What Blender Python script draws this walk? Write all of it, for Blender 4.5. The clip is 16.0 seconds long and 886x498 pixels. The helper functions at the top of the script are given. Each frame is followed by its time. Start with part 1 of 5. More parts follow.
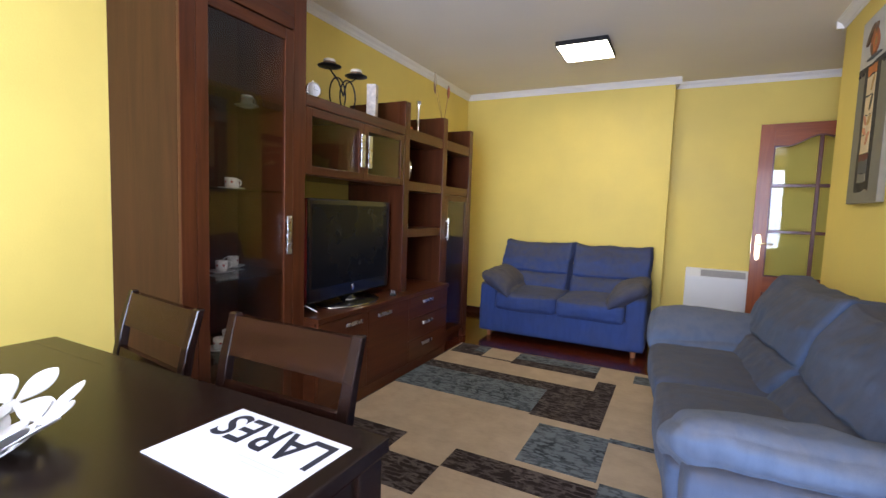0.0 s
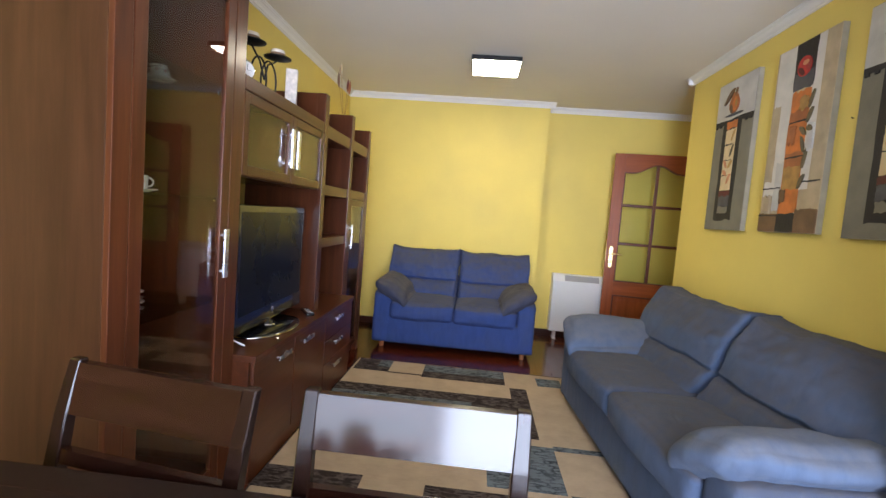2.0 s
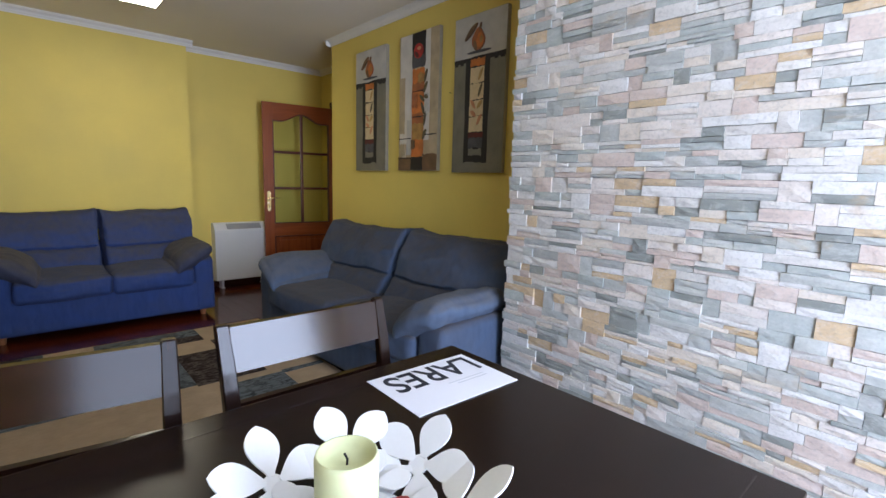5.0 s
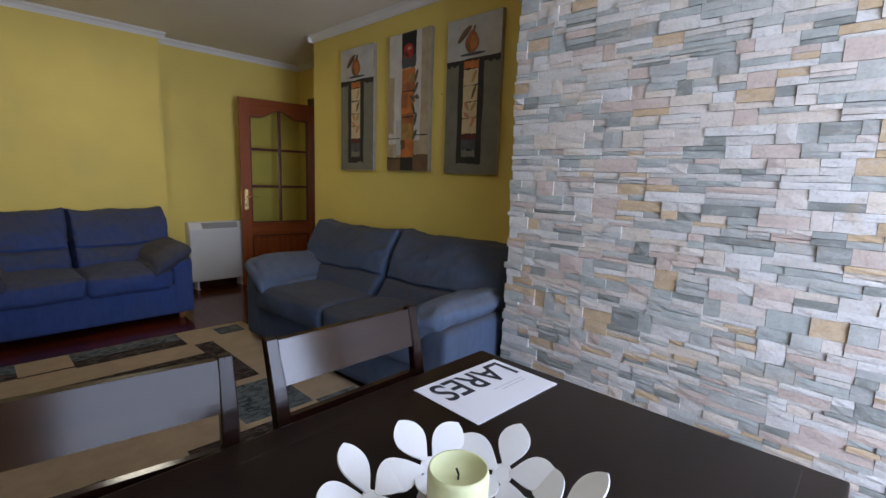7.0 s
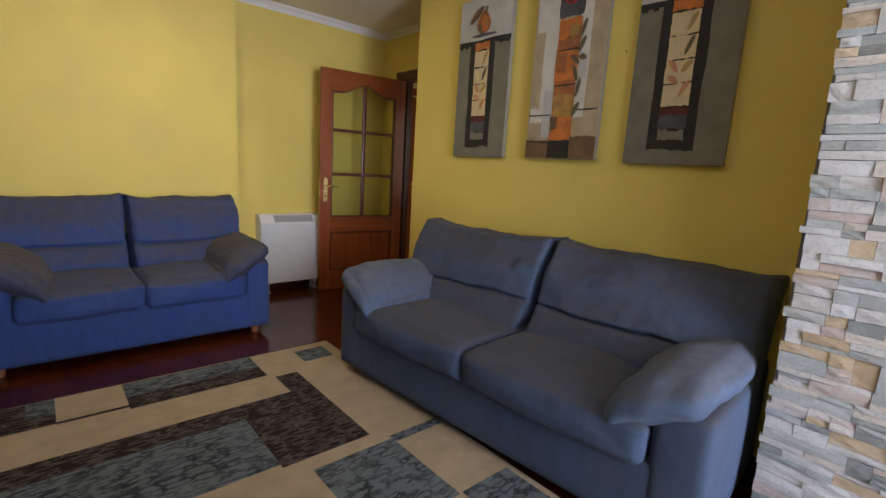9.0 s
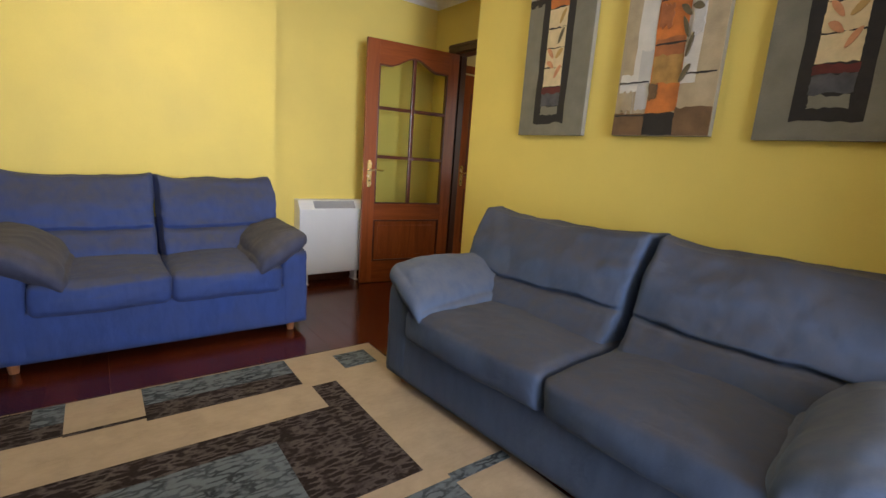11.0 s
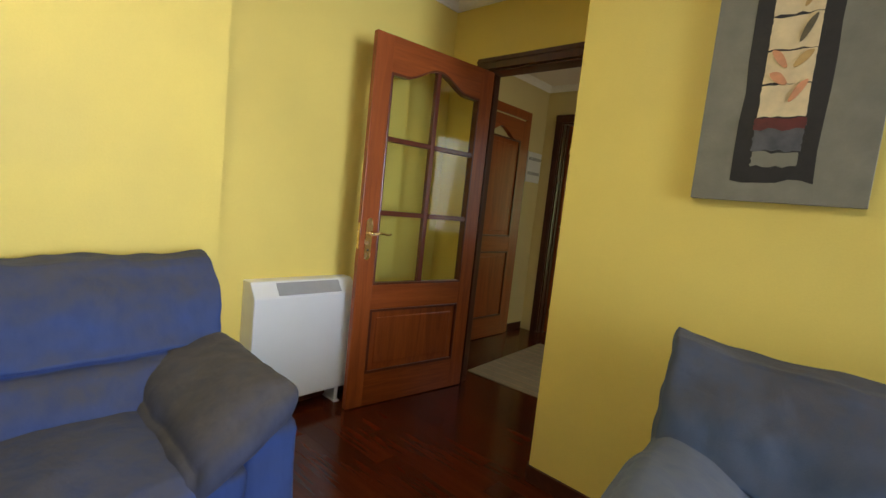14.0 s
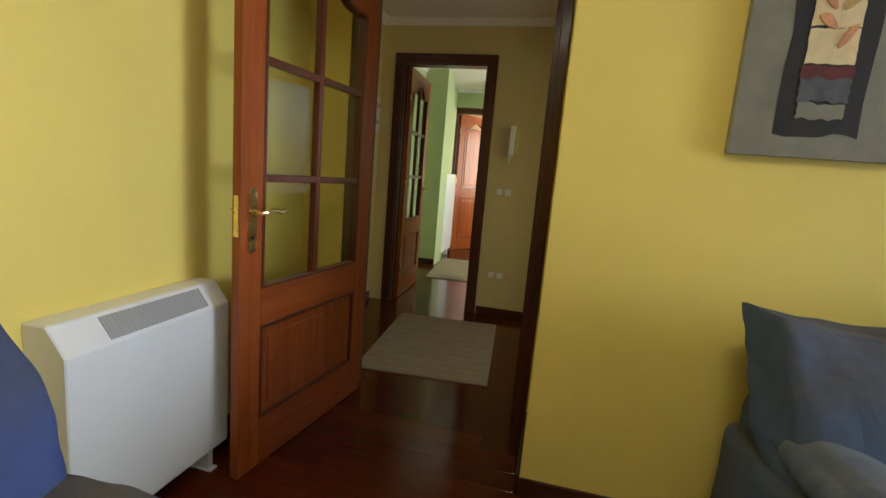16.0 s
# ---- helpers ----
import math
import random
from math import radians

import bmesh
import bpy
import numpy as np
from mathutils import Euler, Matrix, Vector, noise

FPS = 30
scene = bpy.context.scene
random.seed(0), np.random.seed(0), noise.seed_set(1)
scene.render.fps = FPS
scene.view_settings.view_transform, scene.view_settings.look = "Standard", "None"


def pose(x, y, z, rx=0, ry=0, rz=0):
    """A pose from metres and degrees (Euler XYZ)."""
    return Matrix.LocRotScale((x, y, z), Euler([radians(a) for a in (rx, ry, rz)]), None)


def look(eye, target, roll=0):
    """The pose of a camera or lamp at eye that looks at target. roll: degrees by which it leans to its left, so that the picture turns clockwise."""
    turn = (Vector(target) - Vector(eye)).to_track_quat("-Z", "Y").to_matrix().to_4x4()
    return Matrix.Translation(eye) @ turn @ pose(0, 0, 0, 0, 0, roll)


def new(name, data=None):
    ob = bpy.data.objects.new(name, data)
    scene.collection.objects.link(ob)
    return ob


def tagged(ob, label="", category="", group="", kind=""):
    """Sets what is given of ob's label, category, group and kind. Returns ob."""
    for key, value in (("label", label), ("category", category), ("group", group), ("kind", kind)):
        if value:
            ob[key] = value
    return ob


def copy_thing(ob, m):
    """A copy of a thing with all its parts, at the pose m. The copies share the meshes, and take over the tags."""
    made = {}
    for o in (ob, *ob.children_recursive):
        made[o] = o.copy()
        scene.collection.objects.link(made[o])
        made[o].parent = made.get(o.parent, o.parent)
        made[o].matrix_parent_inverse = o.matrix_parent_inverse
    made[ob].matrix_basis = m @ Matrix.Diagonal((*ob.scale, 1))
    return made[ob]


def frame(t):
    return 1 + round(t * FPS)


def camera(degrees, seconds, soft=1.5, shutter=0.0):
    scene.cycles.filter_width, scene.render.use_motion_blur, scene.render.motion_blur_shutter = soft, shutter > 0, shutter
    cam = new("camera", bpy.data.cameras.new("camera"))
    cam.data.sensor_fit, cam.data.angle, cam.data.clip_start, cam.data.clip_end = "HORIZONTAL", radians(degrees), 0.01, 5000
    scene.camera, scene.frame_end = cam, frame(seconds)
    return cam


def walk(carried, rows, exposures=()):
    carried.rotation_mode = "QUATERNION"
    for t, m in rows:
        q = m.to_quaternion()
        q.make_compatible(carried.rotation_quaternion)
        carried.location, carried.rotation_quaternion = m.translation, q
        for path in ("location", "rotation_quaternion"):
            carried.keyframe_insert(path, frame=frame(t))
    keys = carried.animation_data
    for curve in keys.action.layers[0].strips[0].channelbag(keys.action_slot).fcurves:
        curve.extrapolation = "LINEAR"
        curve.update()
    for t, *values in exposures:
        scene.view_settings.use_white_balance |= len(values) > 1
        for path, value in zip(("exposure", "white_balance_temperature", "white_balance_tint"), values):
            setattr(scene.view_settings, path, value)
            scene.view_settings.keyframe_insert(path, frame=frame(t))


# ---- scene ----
cam = camera(87.7, 16.0)
PATH = [
    (0, (0.437, 0.54, 1.206), (-0.466, 2.316, 1.039), 2.0),
    (0.5, (0.346, 0.516, 1.235), (-0.431, 2.353, 1.088), 3.5),
    (1, (0.165, 0.507, 1.268), (-0.417, 2.416, 1.138), 4.9),
    (1.5, (-0.065, 0.492, 1.27), (-0.445, 2.452, 1.151), 5.2),
    (2, (-0.335, 0.516, 1.273), (-0.482, 2.505, 1.127), 4.5),
    (2.5, (-0.565, 0.568, 1.242), (-0.427, 2.556, 1.074), 3.7),
    (3, (-0.708, 0.585, 1.235), (-0.117, 2.484, 1.019), 3.6),
    (3.5, (-0.792, 0.527, 1.237), (0.235, 2.225, 0.989), 4.6),
    (4, (-0.851, 0.407, 1.215), (0.374, 1.966, 0.955), 3.1),
    (4.5, (-0.896, 0.312, 1.227), (0.39, 1.819, 0.95), 2.1),
    (7, (-1.097, 0.436, 1.275), (0.334, 1.801, 0.972), 1.9),
    (7.5, (-1.07, 0.73, 1.249), (0.354, 2.1, 0.939), 2.9),
    (8, (-0.982, 1.054, 1.225), (0.383, 2.481, 0.908), 3.4),
    (8.5, (-0.962, 1.324, 1.208), (0.377, 2.776, 0.895), 3.6),
    (9, (-0.952, 1.534, 1.224), (0.358, 3.007, 0.884), 3.5),
    (9.5, (-0.944, 1.695, 1.226), (0.325, 3.196, 0.856), 3.5),
    (10, (-0.865, 1.829, 1.185), (0.307, 3.402, 0.8), 3.0),
    (12.5, (-0.712, 2.396, 1.151), (0.55, 3.9, 0.767), 7.2),
    (13, (-0.564, 2.774, 1.167), (0.73, 4.266, 0.854), 7.8),
    (13.5, (-0.513, 3.146, 1.181), (0.859, 4.583, 0.951), 7.8),
    (14, (-0.475, 3.518, 1.214), (0.984, 4.871, 1.013), 6.1),
    (14.5, (-0.382, 3.823, 1.203), (1.147, 5.095, 0.994), 5.2),
    (15, (-0.315, 4.153, 1.183), (1.347, 5.236, 0.929), 4.9),
    (15.5, (-0.302, 4.332, 1.175), (1.492, 5.171, 0.891), 3.9),
    (16, (-0.32, 4.508, 1.184), (1.605, 4.952, 0.867), 4.8),
]
EXPOSURES = [(0, 1.05, 6150, 15), (1, 1.1, 6500, 19), (1.5, 1.27, 6300, 14), (2.5, 1.28, 6280, 11), (3.2, 1.37, 6250, 10), (4.5, 0.71, 6100, 10), (7, -0.12, 6100, 12), (7.6, 0.05, 6350, 13), (8.5, 0.40, 6450, 13), (10.2, 1.0, 6650, 13), (12.5, 1.22, 6270, 7), (14, 1.19, 6300, 6), (15, 1.10, 6180, 4), (16, 1.13, 6200, 4)]
walk(cam, [(t, look(eye, target, roll)) for t, eye, target, roll in PATH], EXPOSURES)

# ---------- world, window light, added room lights, exposure ---
world = bpy.data.worlds.new("sky_world")
scene.world = world
world.use_nodes = True
wn = world.node_tree.nodes
sky = wn.new("ShaderNodeTexSky")
sky.sky_type = "NISHITA"
sky.sun_disc = False
sky.sun_elevation = radians(48)
sky.sun_rotation = radians(20)
wn["Background"].inputs["Strength"].default_value = 0.12
world.node_tree.links.new(sky.outputs["Color"], wn["Background"].inputs["Color"])

sun = new("sun", bpy.data.lights.new("sun", "SUN"))
sun.data.energy, sun.data.angle, sun.data.color = 3.0, radians(0.5), (1.0, 0.95, 0.87)
sun.matrix_basis = look((3.0, 9.0, 12.0), (0.0, 0.0, 0.0))


def area_light(x, y, z, target, w, h, watts, colour):
    ob = new("area_light", bpy.data.lights.new("area_light", "AREA"))
    ob.data.shape, ob.data.size, ob.data.size_y = "RECTANGLE", w, h
    ob.data.energy, ob.data.color = watts, colour
    ob.matrix_basis = look((x, y, z), target)
    return ob


area_light(0.14, -1.02, 1.22, (0.14, 5.0, 1.0), 1.2, 2.1, 104, (0.70, 0.785, 1.0))
area_light(-1.015, -1.02, 1.22, (-1.015, 5.0, 1.0), 0.97, 2.1, 25, (0.70, 0.785, 1.0))
# lamp in an unseen side room, assumed from the lit corridor pillar
area_light(5.5, 3.72, 1.30, (5.5, 6.0, 1.2), 1.0, 1.2, 22, (0.98, 1.0, 0.95))
# unseen lamp added beside the hall to light its closed door
area_light(2.75, 3.12, 1.43, (2.75, 6.0, 1.0), 0.9, 1.1, 4.0, (1.0, 0.90, 0.74))
# unseen lamp added against the solid side wall to brighten the far room
area_light(7.5, 4.40, 1.45, (7.5, 6.0, 1.2), 0.9, 1.1, 26, (1.0, 0.93, 0.80))


# ---------- materials ----------
def node_mat(name):
    m = bpy.data.materials.new(name)
    m.use_nodes = True
    nt = m.node_tree
    return m, nt, nt.nodes, nt.links, nt.nodes["Principled BSDF"]


def mix(nt, a, b, fac, blend="MIX"):
    n = nt.nodes.new("ShaderNodeMix")
    n.data_type, n.blend_type = "RGBA", blend
    for sock, v in ((n.inputs[0], fac), (n.inputs[6], a), (n.inputs[7], b)):
        if hasattr(v, "is_output"):
            nt.links.new(v, sock)
        elif isinstance(v, (int, float)):
            sock.default_value = v
        else:
            sock.default_value = (*v, 1)
    return n.outputs[2]


def noise_tex(nt, scale, stretch=(1, 1, 1), detail=4.0, rough=0.55, coord="Object", distort=0.0):
    tc, mp, nz = nt.nodes.new("ShaderNodeTexCoord"), nt.nodes.new("ShaderNodeMapping"), nt.nodes.new("ShaderNodeTexNoise")
    mp.inputs["Scale"].default_value = stretch
    nt.links.new(tc.outputs[coord], mp.inputs["Vector"])
    nt.links.new(mp.outputs["Vector"], nz.inputs["Vector"])
    nz.inputs["Scale"].default_value, nz.inputs["Detail"].default_value = scale, detail
    nz.inputs["Roughness"].default_value, nz.inputs["Distortion"].default_value = rough, distort
    return nz.outputs["Fac"]


def ramp(nt, fac, lo, hi):
    r = nt.nodes.new("ShaderNodeMapRange")
    r.inputs["From Min"].default_value, r.inputs["From Max"].default_value = lo, hi
    nt.links.new(fac, r.inputs["Value"])
    return r.outputs["Result"]


def bump(nt, bsdf, height, strength, distance=0.01):
    b = nt.nodes.new("ShaderNodeBump")
    b.inputs["Strength"].default_value, b.inputs["Distance"].default_value = strength, distance
    nt.links.new(height, b.inputs["Height"])
    nt.links.new(b.outputs["Normal"], bsdf.inputs["Normal"])


def scaled(c, k):
    return tuple(min(1.0, v * k) for v in c)


def plain(name, colour, rough=0.5, metal=0.0, vary=0.12, scale=6.0, grain=120.0, relief=0.08, coat=0.0, spec=0.5):
    """Painted, moulded or cast surface: broad patches, fine grain, slight relief."""
    m, nt, n, l, b = node_mat(name)
    broad = ramp(nt, noise_tex(nt, scale), 0.3, 0.7)
    fine = noise_tex(nt, grain, detail=2)
    c = mix(nt, scaled(colour, 1 - vary), scaled(colour, 1 + vary), broad)
    c = mix(nt, c, scaled(colour, 0.8), mix(nt, (0, 0, 0), (0.25, 0.25, 0.25), fine))
    l.new(c, b.inputs["Base Color"])
    l.new(mix(nt, (rough * 0.85,) * 3, (min(1, rough * 1.15),) * 3, broad), b.inputs["Roughness"])
    b.inputs["Metallic"].default_value, b.inputs["Coat Weight"].default_value = metal, coat
    b.inputs["Specular IOR Level"].default_value = spec
    if relief:
        bump(nt, b, fine, relief, 0.003)
    return m


def wood(name, dark, light, rough=0.3, axis=2, scale=9.0, coat=0.3, relief=0.06, per_piece=0.0, spec=0.35):
    """Stained wood with the grain along one axis."""
    m, nt, n, l, b = node_mat(name)
    st = [1.0, 1.0, 1.0]
    st[axis] = 0.07
    grain = noise_tex(nt, scale * 4, st, 6, 0.65, distort=0.6)
    fine = noise_tex(nt, scale * 22, st, 3, 0.6)
    broad = noise_tex(nt, scale * 0.25, st, 2)
    c = mix(nt, dark, light, ramp(nt, grain, 0.3, 0.72))
    c = mix(nt, c, scaled(dark, 0.75), mix(nt, (0, 0, 0), (0.28,) * 3, ramp(nt, fine, 0.45, 0.75)))
    c = mix(nt, c, scaled(light, 1.15), mix(nt, (0, 0, 0), (0.3,) * 3, ramp(nt, broad, 0.4, 0.7)))
    if per_piece:
        info = n.new("ShaderNodeObjectInfo")
        c = mix(nt, mix(nt, c, (0.35, 0.30, 0.30), per_piece, "MULTIPLY"), c, info.outputs["Random"])
    l.new(c, b.inputs["Base Color"])
    l.new(mix(nt, (rough * 0.8,) * 3, (rough * 1.25,) * 3, broad), b.inputs["Roughness"])
    b.inputs["Coat Weight"].default_value, b.inputs["Coat Roughness"].default_value = coat, 0.14
    b.inputs["Specular IOR Level"].default_value = spec
    if relief:
        bump(nt, b, fine, relief, 0.002)
    return m


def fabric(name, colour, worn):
    """Brushed microfibre: woven relief, streaks of turned nap; upward faces blend to worn, a duller tone for wear and
    for the light on tops.
    """
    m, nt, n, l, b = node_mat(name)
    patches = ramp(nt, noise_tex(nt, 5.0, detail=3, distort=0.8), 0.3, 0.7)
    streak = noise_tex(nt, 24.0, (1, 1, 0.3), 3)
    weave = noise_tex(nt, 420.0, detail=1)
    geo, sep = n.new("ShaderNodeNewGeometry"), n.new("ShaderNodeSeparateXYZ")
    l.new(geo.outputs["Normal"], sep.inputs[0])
    top_tone = n.new("ShaderNodeMath")
    top_tone.operation, top_tone.use_clamp = "MULTIPLY_ADD", True
    # upward faces toned duller: wear plus painted-in light on the tops
    l.new(ramp(nt, sep.outputs["Z"], 0.15, 0.75), top_tone.inputs[0])
    top_tone.inputs[1].default_value = 0.82
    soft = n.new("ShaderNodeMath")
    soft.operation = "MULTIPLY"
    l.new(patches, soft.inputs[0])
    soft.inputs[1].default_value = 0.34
    l.new(soft.outputs[0], top_tone.inputs[2])
    c = mix(nt, colour, worn, top_tone.outputs[0])
    c = mix(nt, c, scaled(colour, 0.6), mix(nt, (0,) * 3, (0.40,) * 3, ramp(nt, streak, 0.42, 0.7)))
    c = mix(nt, c, scaled(colour, 0.6), mix(nt, (0,) * 3, (0.35,) * 3, weave))
    l.new(c, b.inputs["Base Color"])
    b.inputs["Roughness"].default_value = 0.92
    b.inputs["Specular IOR Level"].default_value = 0.12
    b.inputs["Sheen Weight"].default_value, b.inputs["Sheen Roughness"].default_value = 0.08, 0.4
    b.inputs["Sheen Tint"].default_value = (0.72, 0.66, 0.55, 1)
    folds = noise_tex(nt, 9.0, (1, 1, 0.6), 3, 0.6, distort=0.5)
    bump(nt, b, mix(nt, mix(nt, weave, streak, 0.6), folds, 0.75), 0.8, 0.014)
    return m


def glass(name, tint, ior=1.45):
    """Thin sheet: what lies behind shows tinted, gloss grows towards grazing."""
    m, nt, n, l, b = node_mat(name)
    n.remove(b)
    tr, gl, lw, mx = (n.new(k) for k in ("ShaderNodeBsdfTransparent", "ShaderNodeBsdfGlossy", "ShaderNodeLayerWeight", "ShaderNodeMixShader"))
    tr.inputs["Color"].default_value = (*tint, 1)
    gl.inputs["Roughness"].default_value = 0.015
    f0 = ((ior - 1) / (ior + 1)) ** 2
    pw, sc = n.new("ShaderNodeMath"), n.new("ShaderNodeMath")
    pw.operation, sc.operation = "POWER", "MULTIPLY_ADD"
    pw.inputs[1].default_value = 5.0
    sc.inputs[1].default_value, sc.inputs[2].default_value = 1 - f0, f0
    l.new(lw.outputs["Facing"], pw.inputs[0])
    l.new(pw.outputs[0], sc.inputs[0])
    l.new(sc.outputs[0], mx.inputs[0])
    l.new(tr.outputs[0], mx.inputs[1])
    l.new(gl.outputs[0], mx.inputs[2])
    l.new(mx.outputs[0], n["Material Output"].inputs["Surface"])
    return m


def glow(name, colour, strength):
    m, nt, n, l, b = node_mat(name)
    b.inputs["Base Color"].default_value = (*colour, 1)
    b.inputs["Emission Color"].default_value = (*colour, 1)
    b.inputs["Emission Strength"].default_value = strength
    return m


def stone_mat(name):
    m, nt, n, l, b = node_mat(name)
    info, geo = n.new("ShaderNodeObjectInfo"), n.new("ShaderNodeNewGeometry")
    rnd = n.new("ShaderNodeMath")
    rnd.operation = "ADD"
    l.new(info.outputs["Random"], rnd.inputs[0])
    l.new(geo.outputs["Random Per Island"], rnd.inputs[1])
    fr = n.new("ShaderNodeMath")
    fr.operation = "FRACT"
    l.new(rnd.outputs[0], fr.inputs[0])
    cr = n.new("ShaderNodeValToRGB")
    cr.color_ramp.interpolation = "CONSTANT"
    tones = [(0.0, (0.64, 0.61, 0.56)), (0.13, (0.41, 0.42, 0.39)), (0.23, (0.68, 0.60, 0.50)), (0.33, (0.26, 0.275, 0.25)), (0.40, (0.70, 0.68, 0.64)),
             (0.52, (0.58, 0.43, 0.26)), (0.60, (0.48, 0.49, 0.45)), (0.70, (0.70, 0.63, 0.56)), (0.80, (0.42, 0.45, 0.42)), (0.89, (0.60, 0.49, 0.42))]
    els = cr.color_ramp.elements
    while len(els) < len(tones):
        els.new(1.0)
    for e, (p, c) in zip(els, tones):
        e.position, e.color = p, (*c, 1)
    l.new(fr.outputs[0], cr.inputs[0])
    veins = noise_tex(nt, 17.0, (1, 0.8, 1.7), 7, 0.72, "Object", 0.5)
    specks = noise_tex(nt, 90.0, detail=4)
    rust = noise_tex(nt, 5.0, (1, 1, 2), 4, 0.6, "Object", 0.8)
    c = mix(nt, cr.outputs[0], (0.70, 0.68, 0.64), mix(nt, (0,) * 3, (0.40,) * 3, ramp(nt, veins, 0.5, 0.68)))
    c = mix(nt, c, (0.22, 0.23, 0.22), mix(nt, (0,) * 3, (0.32,) * 3, ramp(nt, veins, 0.48, 0.3)))
    c = mix(nt, c, (0.46, 0.31, 0.15), mix(nt, (0,) * 3, (0.45,) * 3, ramp(nt, rust, 0.6, 0.75)))
    c = mix(nt, c, (0.25, 0.25, 0.24), mix(nt, (0,) * 3, (0.35,) * 3, ramp(nt, specks, 0.5, 0.75)))
    l.new(c, b.inputs["Base Color"])
    b.inputs["Roughness"].default_value = 0.62
    bump(nt, b, mix(nt, veins, specks, 0.4), 0.6, 0.008)
    return m


def rug_mat(name, ground, thread, amount):
    """Looped pile with a broken, scratch-like second yarn."""
    m, nt, n, l, b = node_mat(name)
    tc, mp, vo = n.new("ShaderNodeTexCoord"), n.new("ShaderNodeMapping"), n.new("ShaderNodeTexVoronoi")
    mp.inputs["Scale"].default_value = (11, 40, 20)
    l.new(tc.outputs["Object"], mp.inputs["Vector"])
    warp = n.new("ShaderNodeTexNoise")
    warp.inputs["Scale"].default_value = 25
    l.new(tc.outputs["Object"], warp.inputs["Vector"])
    add = n.new("ShaderNodeVectorMath")
    l.new(mp.outputs["Vector"], add.inputs[0])
    l.new(warp.outputs["Color"], add.inputs[1])
    vo.feature = "DISTANCE_TO_EDGE"
    vo.inputs["Scale"].default_value = 1.0
    l.new(add.outputs[0], vo.inputs["Vector"])
    gaps = noise_tex(nt, 18.0, detail=2)
    lines = ramp(nt, vo.outputs["Distance"], 0.20, 0.06)
    broken = n.new("ShaderNodeMath")
    broken.operation = "MULTIPLY"
    l.new(lines, broken.inputs[0])
    l.new(ramp(nt, gaps, 0.35, 0.5), broken.inputs[1])
    pile = noise_tex(nt, 260.0, detail=2)
    wear = noise_tex(nt, 7.0)
    c = mix(nt, ground, thread, mix(nt, (0,) * 3, (amount,) * 3, broken.outputs[0]))
    c = mix(nt, c, scaled(ground, 0.65), mix(nt, (0,) * 3, (0.5,) * 3, pile))
    c = mix(nt, c, scaled(ground, 1.25), mix(nt, (0,) * 3, (0.4,) * 3, ramp(nt, wear, 0.4, 0.7)))
    l.new(c, b.inputs["Base Color"])
    b.inputs["Roughness"].default_value = 0.95
    b.inputs["Specular IOR Level"].default_value = 0.1
    bump(nt, b, pile, 0.6, 0.004)
    return m


WALL = plain("yellow_wall_paint", (0.80, 0.622, 0.150), 0.58, vary=0.06, scale=1.6, grain=170, relief=0.22, spec=0.35)
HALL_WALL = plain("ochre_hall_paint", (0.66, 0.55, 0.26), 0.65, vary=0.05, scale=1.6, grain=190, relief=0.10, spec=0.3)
GREEN = plain("green_corridor_paint", (0.47, 0.52, 0.27), 0.65, vary=0.05, scale=1.6, grain=190, relief=0.10, spec=0.3)
CEILING = plain("ceiling_paint", (0.86, 0.80, 0.69), 0.8, vary=0.03, scale=1.2, grain=150, relief=0.06, spec=0.2)
CROWN = plain("white_plaster", (0.86, 0.83, 0.77), 0.6, vary=0.03, scale=5, spec=0.3)
UNIT = wood("mahogany_veneer", (0.045, 0.0122, 0.0045), (0.097, 0.0280, 0.0098), 0.28, 2, 6.0, 0.08, spec=0.28)
UNIT_H = wood("mahogany_veneer_level", (0.045, 0.0122, 0.0045), (0.097, 0.0280, 0.0098), 0.28, 1, 6.0, 0.08, spec=0.28)
# same veneer darkened: shade on the tower's side put into its colour
UNIT_SHADED = wood("mahogany_shaded_side", (0.029, 0.0100, 0.0038), (0.055, 0.0200, 0.0076), 0.42, 2, 5.0, 0.0, spec=0.2)
WENGE = wood("dark_stained_wood", (0.007, 0.0036, 0.003), (0.017, 0.009, 0.006), 0.24, 0, 7.0, 0.0, spec=0.25)
WENGE_V = wood("dark_stained_wood_upright", (0.008, 0.0035, 0.0025), (0.019, 0.008, 0.005), 0.22, 2, 7.0, 0.06, spec=0.3)
CHAIR_H = wood("chair_rail_wood", (0.011, 0.0038, 0.0024), (0.028, 0.0095, 0.0058), 0.15, 0, 7.0, 0.04, spec=0.47)
DOOR = wood("red_brown_door_wood", (0.185, 0.039, 0.009), (0.36, 0.090, 0.020), 0.34, 2, 6.0, 0.15, spec=0.28)
DOOR_H = wood("red_brown_door_wood_level", (0.185, 0.039, 0.009), (0.36, 0.090, 0.020), 0.34, 0, 6.0, 0.15, spec=0.28)
MUNTIN = wood("door_moulding_wood", (0.075, 0.016, 0.008), (0.135, 0.032, 0.014), 0.3, 2, 6.0, 0.4)
CASING = wood("dark_casing_wood", (0.045, 0.013, 0.007), (0.100, 0.030, 0.014), 0.34, 2, 6.0, 0.3)
PLANK = wood("merbau_floor_board", (0.066, 0.0115, 0.0032), (0.112, 0.0205, 0.0056), 0.15, 1, 5.0, 0.16, 0.0, 0.7, 0.28)
BASEB = wood("baseboard_wood", (0.035, 0.010, 0.006), (0.075, 0.022, 0.011), 0.3, 0, 6.0, 0.3)
LEG = wood("turned_leg_wood", (0.22, 0.08, 0.03), (0.36, 0.15, 0.06), 0.35, 2, 12.0, 0.3)
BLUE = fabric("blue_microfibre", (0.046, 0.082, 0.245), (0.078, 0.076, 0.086))
